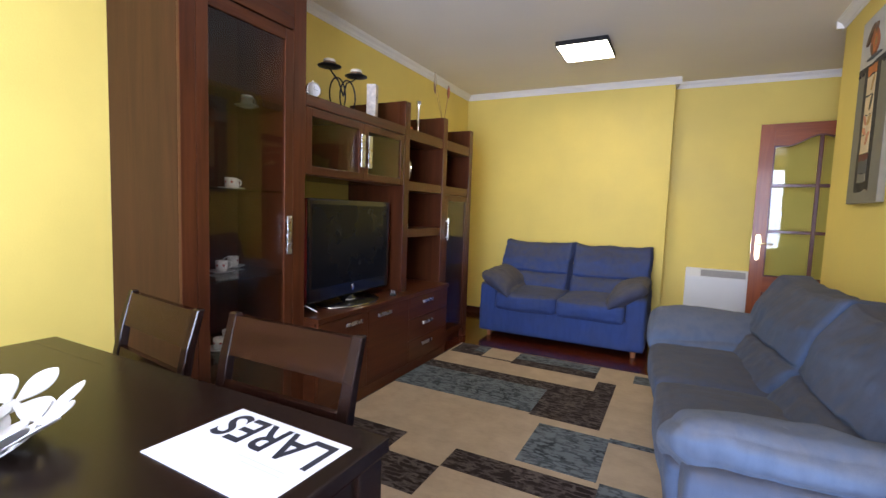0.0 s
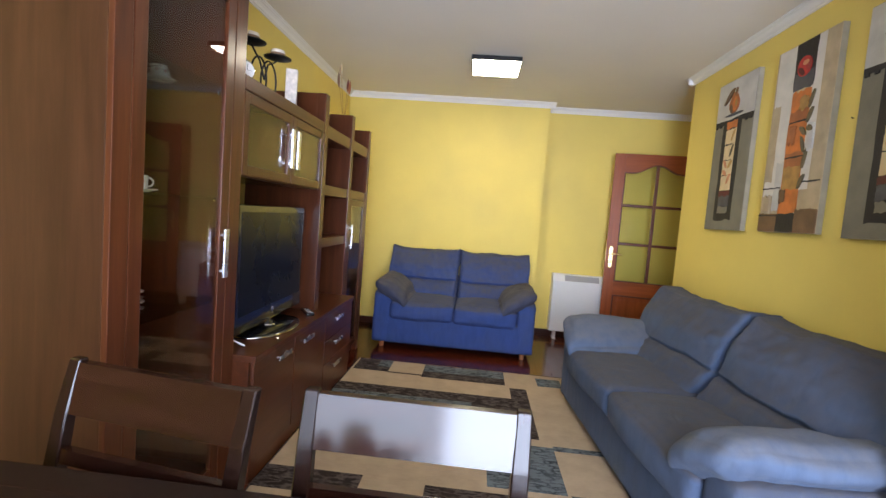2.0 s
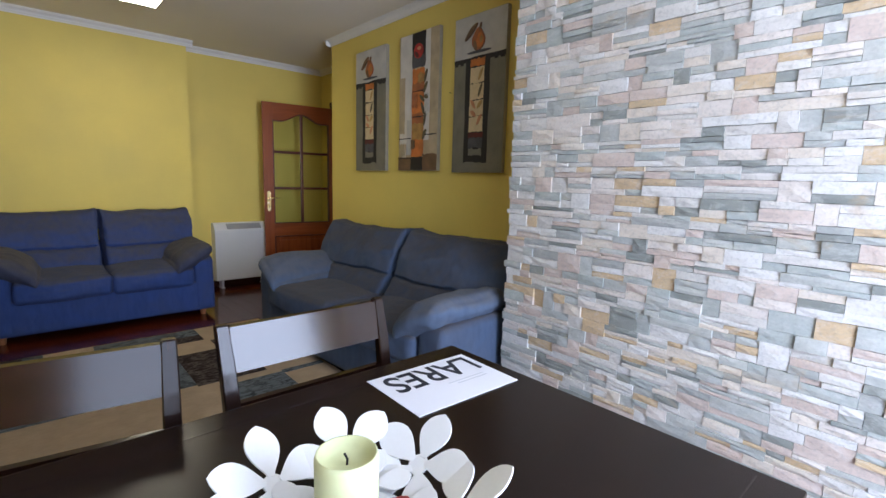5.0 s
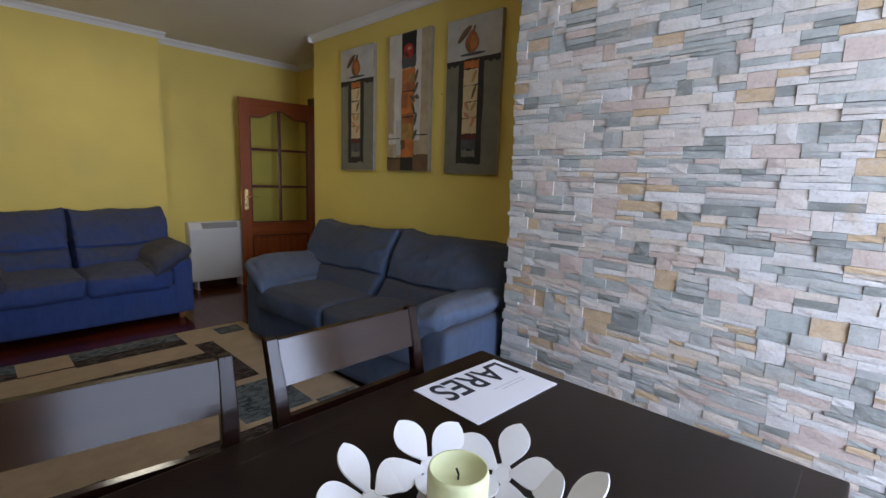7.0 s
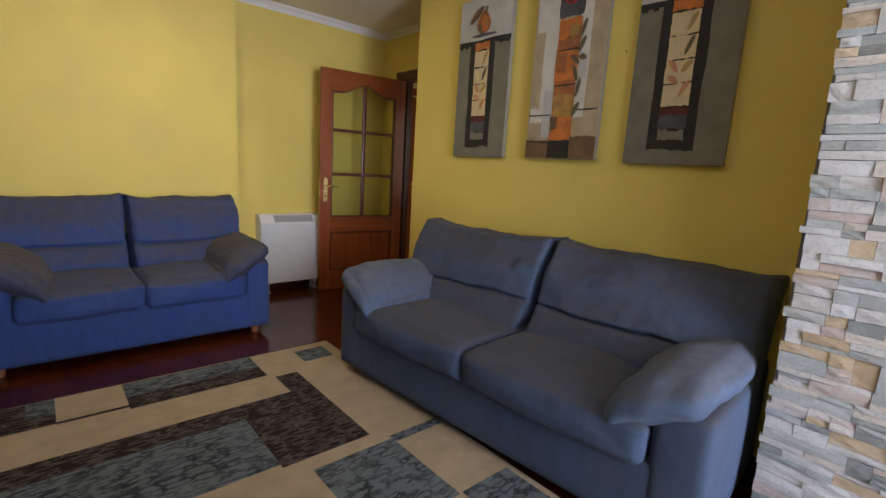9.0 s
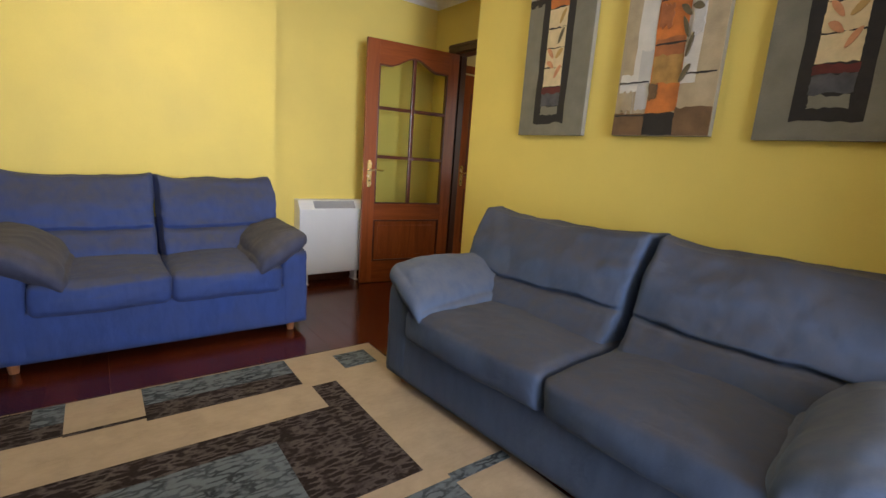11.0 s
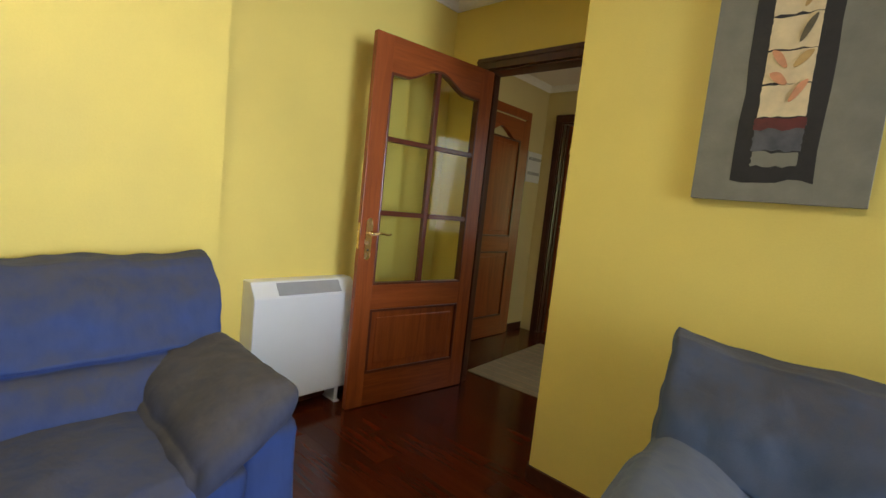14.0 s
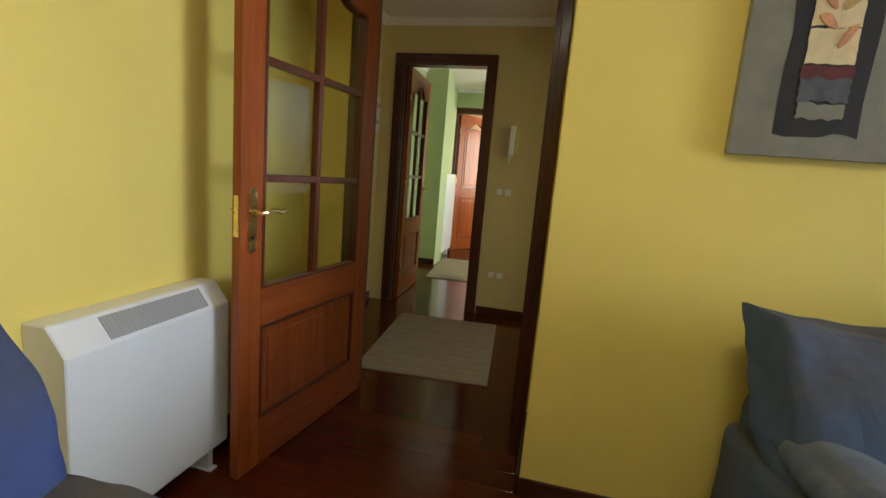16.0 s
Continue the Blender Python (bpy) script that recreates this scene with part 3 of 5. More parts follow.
structure("far_room_wall_right", box(FAR_X + 0.12, 8.3, 4.2, 4.32, 0, 2.6, 0), WARM, "warm peach wall of the far room", "wall")
structure("far_room_wall_back", box(8.3, 8.42, 4.2, 6.72, 0, 2.6, 0), WARM, "warm peach back wall of the far room", "wall")
structure("far_room_ceiling", box(FAR_X + 0.12, 8.3, 4.2, 6.72, 2.5, 2.6, 0), CEILING, "off-white ceiling of the far room", "ceiling")


# ---------- doors ----------
def casing(name, x, y0, y1, top, side, w0, w1, depth=0.12):
    """Door casing round an opening in a wall that faces -x: face boards, lining, and outer moulding."""
    t = thing(name, (x, 0, 0), "dark red-brown wooden door casing round the opening", "door frame", kind="structure")
    for sx in (-1, 1):
        xa, xb = (-0.016, 0.0) if sx < 0 else (depth, depth + 0.016)
        for a, b in ((y1, y1 + w1), (y0 - w0, y0)):
            part("casing_board", box(xa, xb, a, b, 0, top, 0.004), CASING, t)
            if b - a > 0.06:
                part("moulding", box(xa - 0.006 if sx < 0 else xb, xa if sx < 0 else xb + 0.006, a + 0.012, a + 0.03, 0, top, 0.002), CASING, t)
        part("casing_head", box(xa, xb, y0 - w0, y1 + w1, top, top + 0.075, 0.004), CASING, t)
        part("head_moulding", box(xa - 0.006 if sx < 0 else xb, xa if sx < 0 else xb + 0.006, y0 - w0, y1 + w1, top + 0.045, top + 0.06, 0.002), CASING, t)
    part("lining", box(0.0, depth, y1 - 0.012, y1 + 0.004, 0, top, 0.002), CASING, t)
    part("lining", box(0.0, depth, y0 - 0.004, y0 + 0.012, 0, top, 0.002), CASING, t)
    part("lining", box(0.0, depth, y0, y1, top - 0.012, top + 0.004, 0.002), CASING, t)
    part("stop", box(0.05, 0.065, y1 - 0.026, y1 - 0.012, 0, top - 0.012, 0.002), CASING, t)
    part("stop", box(0.05, 0.065, y0 + 0.012, y0 + 0.026, 0, top - 0.012, 0.002), CASING, t)
    return t


def arch(u, half, z0, rise):
    """Height of the cathedral curve at u from the middle."""
    k = min(1.0, abs(u) / (half * 0.72))
    return z0 + rise * 0.5 * (1 + math.cos(math.pi * k))


def lever_handle(leaf, x, z, side, y, metal=BRASS):
    """Long back plate with rounded ends and a curved lever that points to the hinge."""
    pl = [(x + 0.021 * math.cos(a), z + (0.085 if math.sin(a) > 0 else -0.085) + 0.03 * math.sin(a)) for a in [2 * math.pi * i / 20 for i in range(20)]]
    handle = part("door_handle", prism(pl, y, y + side * 0.007, 1, 0.0015), metal, leaf, "polished brass lever handle on a long plate")
    part("lever", tube([(x, y, z + 0.03), (x, y + side * 0.05, z + 0.03), (x - 0.012, y + side * 0.055, z + 0.032), (x - 0.05, y + side * 0.055, z + 0.038), (x - 0.09, y + side * 0.055, z + 0.03), (x - 0.115, y + side * 0.053, z + 0.036)],
                       [0.009, 0.008, 0.008, 0.007, 0.006, 0.005]), metal, handle)
    part("keyhole", tube([(x, y, z - 0.06), (x, y + side * 0.009, z - 0.06)], 0.006), IRON, handle)


def door_leaf(name, at, turn, label, w=0.85, h=2.03, glazed=True, kind="structure", stretch=1.0):
    """A leaf from its hinge (x = 0) to its free edge (x = w)."""
    d = thing(name, at, label, "door", kind=kind, turn=turn)
    d.scale.z = stretch
    t, s, zt, zl = 0.018, 0.105, 1.845, 0.70
    part("stile", box(0, s, -t, t, 0, h, 0.002), DOOR, d)
    part("stile", box(w - s, w, -t, t, 0, h, 0.002), DOOR, d)
    mid, half = w / 2, w / 2 - s
    us = [s + (w - 2 * s) * i / 32 for i in range(33)]
    part("top_rail", prism([(s, h)] + [(u, arch(u - mid, half, zt, 0.085)) for u in us] + [(w - s, h)], -t, t), DOOR_H, d)
    part("bottom_rail", box(s, w - s, -t, t, 0, 0.19, 0.002), DOOR_H, d)
    zlr = zl if glazed else 0.95
    part("lock_rail", box(s, w - s, -t, t, zlr - 0.14, zlr, 0.002), DOOR_H, d)
    rails = [(s, w - s, z - 0.014, z + 0.014) for z in (1.10, 1.50)] if glazed else []
    if glazed:
        part("mullion", box(mid - 0.015, mid + 0.015, -0.016, 0.016, zl, zt + 0.085, 0.004), MUNTIN, d)
        for a, b, z0, z1 in rails:
            part("glazing_bar", box(a, mid - 0.015, -0.015, 0.015, z0, z1, 0.004), MUNTIN, d)
            part("glazing_bar", box(mid + 0.015, b, -0.015, 0.015, z0, z1, 0.004), MUNTIN, d)
        for a, b in ((s, mid - 0.015), (mid + 0.015, w - s)):
            for z0, z1 in ((zl, 1.086), (1.114, 1.486)):
                part("pane", box(a, b, -0.003, 0.003, z0, z1, 0), DOOR_GLASS, d)
            pts = [u for u in us if a <= u <= b]
            part("pane", prism([(pts[0], 1.514), (pts[-1], 1.514)] + [(u, arch(u - mid, half, zt, 0.085)) for u in reversed(pts)], -0.003, 0.003), DOOR_GLASS, d)
        # beads round the glass
        for u, v in ((s, s + 0.012), (w - s - 0.012, w - s)):
            part("bead", box(u, v, -t - 0.004, t + 0.004, zl, zt, 0.003), MUNTIN, d)
        part("bead", box(s + 0.012, w - s - 0.012, -t - 0.004, t + 0.004, zl, zl + 0.012, 0.003), MUNTIN, d)
        bm = bmesh.new()
        for a, b in zip(us, us[1:]):
            za, zb = arch(a - mid, half, zt, 0.085), arch(b - mid, half, zt, 0.085)
            vs = [bm.verts.new((x, y, z)) for y in (-t - 0.004, t + 0.004) for x, z in ((a, za), (b, zb), (b, zb - 0.012), (a, za - 0.012))]
            for q in ((0, 1, 2, 3), (7, 6, 5, 4), (0, 4, 5, 1), (3, 2, 6, 7)):
                bm.faces.new([vs[i] for i in q])
        part("arched_bead", bm, MUNTIN, d)
    zp = zlr - 0.14
    fields = [(0.19, zp)]
    if not glazed:
        fields.append((0.95, zt))
    for z0, z1 in fields:
        part("panel", box(s, w - s, -0.008, 0.008, z0, z1, 0), DOOR, d)
        part("raised_field", box(s + 0.05, w - s - 0.05, -0.014, 0.014, z0 + 0.05, z1 - 0.05, 0.006), DOOR, d)
        for a, b, c, e in ((s, s + 0.014, z0, z1), (w - s - 0.014, w - s, z0, z1), (s + 0.014, w - s - 0.014, z0, z0 + 0.014), (s + 0.014, w - s - 0.014, z1 - 0.014, z1)):
            part("bead", box(a, b, -t - 0.004, t + 0.004, c, e, 0.003), MUNTIN, d)
    for z in (0.25, 1.05, 1.80):
        part("hinge", tube([(0.0, -t - 0.004, z - 0.045), (0.0, -t - 0.004, z + 0.045)], 0.007), BRASS, d)
    lever_handle(d, w - 0.05, 0.955, -1, -t)
    lever_handle(d, w - 0.05, 0.955, 1, t)
    part("latch_plate", box(w, w + 0.002, -0.010, 0.010, 0.90, 1.04, 0), BRASS, d)
    return d


casing("door_frame_1", DOORWALL, OP0, OP1, OPZ, -1, 0.045, 0.085)
door_leaf("door_1", (1.888, 5.440, 0.006), 173.0, "red-brown wooden door with six arched panes, standing open", 0.863, stretch=1.012)
casing("door_frame_2", HALL_END, E0, E1, 2.10, -1, 0.075, 0.075)
door_leaf("door_2", (3.715, 5.862, 0.006), 2.5, "dark red-brown glazed door, open into the corridor", 0.735, stretch=1.03)
casing("door_frame_3", FAR_X, F0, F1, 2.13, -1, 0.075, 0.075)
door_leaf("door_3", (FAR_X + 0.13, F1 - 0.02, 0.006), -38.0, "red-brown panelled door ajar to a lit room", 0.69, glazed=False, stretch=1.045)

# closed door in the hall's side wall
cl = door_leaf("door_4", (3.245, HALL_L - 0.025, 0.006), 180, "closed red-brown panelled door in the hall", 0.80, glazed=False)
t = thing("door_frame_4", (0, HALL_L, 0), "red-brown casing round the closed hall door", "door frame", kind="structure")
part("casing_board", box(3.25, 3.32, -0.018, 0, 0, 2.06, 0.004), DOOR, t)
part("casing_board", box(2.37, 2.44, -0.018, 0, 0, 2.06, 0.004), DOOR, t)
part("casing_head", box(2.37, 3.32, -0.018, 0, 2.06, 2.14, 0.004), DOOR, t)


# ---------- sofas ----------
def sofa(name, at, turn, w, d, label, seat_mat, pillow_mat, group, arm_w=0.17, seed=0.0, over=-0.045, drop=0.0, flare=0.04):
    """Two-seat sofa; front along y = 0, width along x about 0, back at y = d."""
    s = thing(name, at, label, "sofa", group, turn=turn)
    hw = w / 2
    part("base", cushion(hw - 0.002, d / 2 - 0.03, 0.135, 0.02, (0, 0.004, 0), 10, lambda p, u: p + Vector((0, d / 2, 0.190)), 0.003, seed), seat_mat, s, smooth=True)
    part("back_frame", cushion(hw - 0.03, 0.05, 0.24, 0.04, (0, 0.01, 0), 10, lambda p, u: p + Vector((0, d - 0.085, 0.40)), 0.003, seed + 3), seat_mat, s, smooth=True)
    for sx in (-1, 1):
        cx = sx * (hw - arm_w / 2)
        part("arm", cushion(arm_w / 2, d / 2 - 0.025, 0.239, 0.035, (0.006, 0.006, 0), 12, lambda p, u: p + Vector((cx, d / 2 + 0.003, 0.295)), 0.004, seed + sx), seat_mat, s, smooth=True)
        # arm pillow: lies on the arm and bends down inwards to the seat, rounded front tip

        def drape(p, u, sx=sx, cx=cx):
            f = 0.5 - 0.5 * u.y
            into = 0.5 - 0.5 * u.x * sx
            x = cx - sx * 0.082 + p.x * (1 - 0.06 * f * f)
            fall = 0.125 * into ** 1.7
            z = 0.588 - fall + p.z * (1 + 0.35 * math.sin(math.pi * into)) - 0.030 * f ** 3 * into
            return Vector((x - sx * 0.035 * (0.5 + 0.5 * u.z) * into * (1 - into), d * 0.365 + p.y - 0.02 + 0.035 * (1 - into) * f, z))
        part("arm_cushion", cushion(0.168, d * 0.375, 0.058, 0.055, (0.010, 0.020, 0.012), 34, drape, 0.013, seed + 7 * sx), pillow_mat, s, "soft pillow arm", True)
    inner = (w - 2 * arm_w) / 2
    for k in (-1, 1):
        def seat(p, u, k=k):
            front = max(0.0, -u.y)
            return Vector((k * (inner / 2 + 0.001) + p.x, 0.005 + (d - 0.27) / 2 + p.y, 0.372 + p.z + (0.004 * math.sin(2.2 * u.x + k) if u.z > 0 else 0)))
        part("seat_cushion", cushion(inner / 2, (d - 0.27) / 2 + 0.012, 0.085, 0.04, (0.0, 0.020, 0.030), 30, seat, 0.010, seed + 11 * k), seat_mat, s, smooth=True)
        bw = (w + over) / 4

        def back(p, u, k=k, bw=bw):
            z = 0.5 + 0.5 * u.z
            seam = -0.040 * math.exp(-((u.z + 0.12 + 0.02 * math.sin(2.5 * u.x + 2 * k)) / 0.036) ** 2) * (1 - 0.5 * abs(u.x) ** 6) * (1 if u.y < 0 else 0)
            bulge = 0.030 * math.exp(-((u.z + 0.55) / 0.32) ** 2) + 0.026 * math.exp(-((u.z - 0.45) / 0.38) ** 2)
            y = p.y - (bulge + seam) * (1 if u.y < 0 else 0) + 0.29 * (z - 0.25)
            ear = 0.026 * abs(u.x) ** 5 * max(0, u.z) ** 2
            x = p.x * (0.965 + 0.035 * z) * (1 + flare * u.y)
            return Vector((k * (bw + 0.006) + x, d - 0.325 + y, 0.650 - drop + p.z + ear + 0.006 * math.sin(3 * u.x + k)))
        part("back_cushion", cushion(bw, 0.085, 0.260, 0.022, (0.0, 0.026, 0.0), 64, back, 0.013, seed + 17 * k), seat_mat, s, smooth=True)
    for x in (-hw + 0.09, hw - 0.09):
        for y in (0.10, d - 0.10):
            leg = part("leg", lathe([(0, 0), (0.018, 0), (0.020, 0.004), (0.028, 0.065), (0, 0.065)], 14), LEG, s, "turned wooden leg")
            leg.location = (x, y, 0)
    return s


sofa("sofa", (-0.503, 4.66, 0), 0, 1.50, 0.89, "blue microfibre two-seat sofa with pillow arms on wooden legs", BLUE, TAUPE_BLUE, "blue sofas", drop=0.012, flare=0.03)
sofa("sofa", (0.398, 2.890, 0), -85.5, 1.97, 0.87, "wide grey-blue two-seat sofa against the yellow wall", GREY_BLUE, LIT_BLUE, "blue sofas", 0.19, 40.0, -0.02, 0.036, 0.04)

# ---------- rug with pieced pattern ----------
rug = thing("rug", (0, 0, 0), "beige patterned rug with brown and grey rectangles", "rug")
RX0, RX1, RY0, RY1 = -1.255, 0.485, 1.92, 4.31
part("backing", box(RX0, RX1, RY0, RY1, 0.0, 0.0105, 0.003), BEIGE, rug)
PATCH = [
    (BROWN, -1.235, -0.955, 4.035, 4.30), (GREYP, -1.06, -0.955, 4.14, 4.303), (BROWN, -0.955, -0.66, 4.025, 4.045), (GREYP, -0.685, -0.035, 4.135, 4.295), (BROWN, -0.685, -0.035, 4.0, 4.135),
    (GREYP, 0.22, 0.41, 4.06, 4.23), (BROWN, RX0, -0.005, 3.60, 3.745), (GREYP, RX0, -0.285, 3.19, 3.60), (BROWN, -0.285, 0.12, 3.165, 3.60), (BROWN, -0.005, 0.12, 3.60, 3.955),
    (GREYP, -0.195, 0.185, 2.63, 3.08), (GREYP, 0.185, 0.46, 3.05, 3.10), (GREYP, 0.20, 0.45, 2.18, 2.63), (BROWN, -0.485, 0.20, 2.40, 2.58), (BROWN, RX0, -0.785, 2.42, 2.60), (BROWN, -1.0, -0.485, 2.14, 2.39)]
for m_, x0, x1, y0, y1 in PATCH:
    part("patch", box(x0, x1, y0, y1, 0.0107, 0.0135 if m_ is GREYP else 0.0125, 0.001), m_, rug)
part("edge_binding", tube([(RX0, RY0, 0.007), (RX0, RY1, 0.007), (RX1, RY1, 0.007), (RX1, RY0, 0.007), (RX0, RY0, 0.007)], 0.006, 6), BROWN, rug)

for nm, x0, x1, y0, y1, lb in (("hall_rug", 2.19, 3.34, 4.76, 5.56, "worn tan runner lying on the hall floor"), ("corridor_rug", 4.78, 6.10, 5.30, 5.86, "worn tan runner lying on the corridor floor")):
    r_ = thing(nm, (x0, y0, 0), lb, "rug", turn=4.5)
    x0, x1, y0, y1 = 0.0, x1 - x0, 0.0, y1 - y0
    part("woven_sheet", box(x0, x1, y0, y1, 0, 0.009, 0.003), HALLRUG, r_)
    for k in range(12):
        xs = x0 + (x1 - x0) * (k + 0.5) / 12
        part("woven_band", box(xs - 0.004, xs + 0.004, y0 + 0.02, y1 - 0.02, 0.009, 0.0105, 0), BEIGE, r_)

# ---------- wall unit ----------
UF, UB = -1.375, LEFT + 0.003


def bar_handle(parent, x, y0, y1, z0, z1):
    """Flat steel bar standing off a front that faces +x."""
    part("handle", box(x + 0.016, x + 0.026, y0, y1, z0, z1, 0.003), STEEL, parent, "brushed steel bar handle")
    if z1 - z0 > y1 - y0:
        for z in (z0 + 0.02, z1 - 0.03):
            part("handle_post", box(x, x + 0.017, (y0 + y1) / 2 - 0.004, (y0 + y1) / 2 + 0.004, z, z + 0.01, 0), STEEL, parent)
    else:
        for y in (y0 + 0.02, y1 - 0.03):
            part("handle_post", box(x, x + 0.017, y, y + 0.01, (z0 + z1) / 2 - 0.004, (z0 + z1) / 2 + 0.004, 0), STEEL, parent)


def glass_door(parent, y0, y1, z0, z1, s, label=""):
    d = part("door", box(UF, UF + 0.02, y0, y0 + s, z0, z1, 0.003), UNIT, parent, label)
    part("stile", box(UF, UF + 0.02, y1 - s, y1, z0, z1, 0.003), UNIT, d)
    part("rail", box(UF, UF + 0.02, y0 + s, y1 - s, z0, z0 + s, 0.003), UNIT_H, d)
    part("rail", box(UF, UF + 0.02, y0 + s, y1 - s, z1 - s, z1, 0.003), UNIT_H, d)
    part("pane", box(UF + 0.008, UF + 0.012, y0 + s, y1 - s, z0 + s, z1 - s, 0), DISPLAY_GLASS, d)
    return d


TY0, TY1, TZ = 1.722, 2.414, 2.40
tower = thing("display_cabinet", (0, 0, 0), "tall mahogany display cabinet with glass door and cups inside", "cabinet", "wall unit")
part("side_panel", box(UB, UF, TY0, TY0 + 0.03, 0, TZ, 0.002), UNIT_SHADED, tower)
part("side_panel", box(UB, UF, TY1 - 0.03, TY1, 0, TZ, 0.002), UNIT, tower)
part("back_panel", box(UB, UB + 0.012, TY0 + 0.03, TY1 - 0.03, 0.08, TZ - 0.03, 0), UNIT, tower)
part("top_board", box(UB, UF, TY0 + 0.03, TY1 - 0.03, TZ - 0.03, TZ, 0.002), UNIT_H, tower)
part("bottom_board", box(UB, UF, TY0 + 0.03, TY1 - 0.03, 0.08, 0.11, 0.002), UNIT_H, tower)
part("plinth", box(UB, UF - 0.02, TY0 + 0.03, TY1 - 0.03, 0, 0.08, 0.002), UNIT_H, tower)
part("front_stile", box(UF, UF + 0.02, TY0, TY0 + 0.068, 0, TZ, 0.003), UNIT, tower)
part("front_stile", box(UF, UF + 0.02, TY1 - 0.085, TY1, 0, TZ, 0.003), UNIT, tower)
part("front_panel", box(UF, UF + 0.02, TY0 + 0.071, TY1 - 0.088, 2.085, TZ, 0.003), UNIT_H, tower)
td = glass_door(tower, TY0 + 0.071, TY1 - 0.088, 0.10, 2.075, 0.055, "framed glass door")
bar_handle(td, UF + 0.02, 2.268, 2.298, 0.955, 1.15)
for z in (0.47, 0.845, 1.265, 1.70):
    part("glass_shelf", box(UB + 0.02, UF - 0.02, TY0 + 0.032, TY1 - 0.032, z, z + 0.007, 0.001), SHELF_GLASS, tower)
    for y in (TY0 + 0.036, TY1 - 0.036):
        part("shelf_peg", tube([(UF - 0.07, y - 0.006, z - 0.004), (UF - 0.07, y + 0.006, z - 0.004)], 0.005), CHROME, tower)


def cup(x, y, z, turn):
    """Small straight-sided coffee cup on its saucer."""
    c = thing("coffee_cup", (x, y, z), "white china coffee cup with red motif on a saucer", "cup", "coffee cups", turn=turn)
    part("saucer", lathe([(0, 0.0), (0.035, 0.0), (0.040, 0.004), (0.062, 0.011), (0.063, 0.013), (0.038, 0.008), (0, 0.007)], 24), CHINA, c, smooth=True)
    body = part("cup", lathe([(0, 0.008), (0.024, 0.008), (0.028, 0.013), (0.030, 0.062), (0.0285, 0.062), (0.0265, 0.016), (0, 0.013)], 24), CHINA, c, smooth=True)
    part("ear", tube([(0.029 + 0.020 * math.sin(a), 0, 0.038 + 0.017 * math.cos(a)) for a in [math.pi * i / 10 for i in range(11)]], 0.0035, 6), CHINA, body)
    for k in range(3):
        a = math.radians(150 + 60 * k)
        sp = part("motif", lathe([(0, 0), (0.006, 0.0003), (0.004, 0.0008), (0, 0.001)], 8), CHINA_RED, body)
        sp.matrix_basis = pose(0.0302 * math.cos(a), 0.0302 * math.sin(a), 0.04, 0, 90, math.degrees(a))
    return c


for x, y, z, a in ((-1.63, 2.27, 1.707, 80), (-1.61, 2.155, 1.272, 60), (-1.70, 2.24, 1.272, 130), (-1.61, 2.10, 0.852, 70), (-1.74, 2.27, 0.852, -140), (-1.55, 2.04, 0.477, 60), (-1.64, 2.16, 0.477, 100)):
    cup(x, y, z, a)

# hanging cabinet over the television
C0, C1 = TY1, 3.40
hang = thing("wall_cabinet", (0, 0, 0), "mahogany wall cabinet with two smoked glass doors", "cabinet", "wall unit")
part("top_board", box(UB, UF + 0.022, C0, C1, 1.735, 1.795, 0.003), UNIT_H, hang)
part("bottom_board", box(UB, UF, C0, C1, 1.372, 1.40, 0.002), UNIT_H, hang)
part("divider", box(UB, UF - 0.002, 2.915, 2.935, 1.40, 1.735, 0), UNIT, hang)
for y0, y1, hy in ((C0 + 0.004, 2.922, 2.868), (2.926, C1 - 0.002, 2.942)):
    d = glass_door(hang, y0, y1, 1.376, 1.73, 0.045, "framed smoked glass door")
    bar_handle(d, UF + 0.02, hy, hy + 0.038, 1.455, 1.655)

# open shelves
shelf = thing("shelf_unit", (0, 0, 0), "open mahogany shelf unit with ornaments", "shelf", "wall unit")
part("upright", box(UB, UF + 0.022, C1, 3.472, 0.59, 1.975, 0.003), UNIT, shelf)
for z0, z1 in ((1.715, 1.795), (1.345, 1.411), (0.995, 1.057)):
    part("shelf_board", box(UB, UF + 0.015, 3.472, 4.005, z0, z1, 0.003), UNIT_H, shelf)
part("back_panel", box(UB, UB + 0.01, 3.472, 4.005, 0.59, 1.715, 0), UNIT, shelf)

narrow = thing("display_cabinet", (0, 0, 0), "narrow mahogany cabinet with tall smoked glass door", "cabinet", "wall unit")
part("upright", box(UB, UF + 0.022, 4.005, 4.078, 0.0, 1.972, 0.003), UNIT, narrow)
part("upright", box(UB, UF + 0.022, 4.545, 4.612, 0.0, 1.955, 0.003), UNIT, narrow)
for z0, z1 in ((1.717, 1.80), (1.341, 1.412), (0.08, 0.12)):
    part("shelf_board", box(UB, UF + 0.015, 4.078, 4.545, z0, z1, 0.003), UNIT_H, narrow)
part("back_panel", box(UB, UB + 0.01, 4.078, 4.545, 0.12, 1.717, 0), UNIT, narrow)
part("plinth", box(UB, UF - 0.02, 4.078, 4.545, 0, 0.08, 0), UNIT_H, narrow)
nd = glass_door(narrow, 4.082, 4.541, 0.085, 1.337, 0.05, "framed smoked glass door")
bar_handle(nd, UF + 0.02, 4.095, 4.115, 0.95, 1.14)

# low media sideboard
BF, BZ = -1.265, 0.595
side = thing("sideboard", (0, 0, 0), "low dark mahogany sideboard with flap doors and drawers", "sideboard", "wall unit")
part("worktop", box(UB, BF + 0.012, TY1 + 0.002, 4.003, BZ - 0.03, BZ, 0.004), UNIT_H, side)
part("body", box(UB, BF - 0.02, TY1 + 0.004, 4.001, 0.0, BZ - 0.03, 0.002), UNIT_H, side)
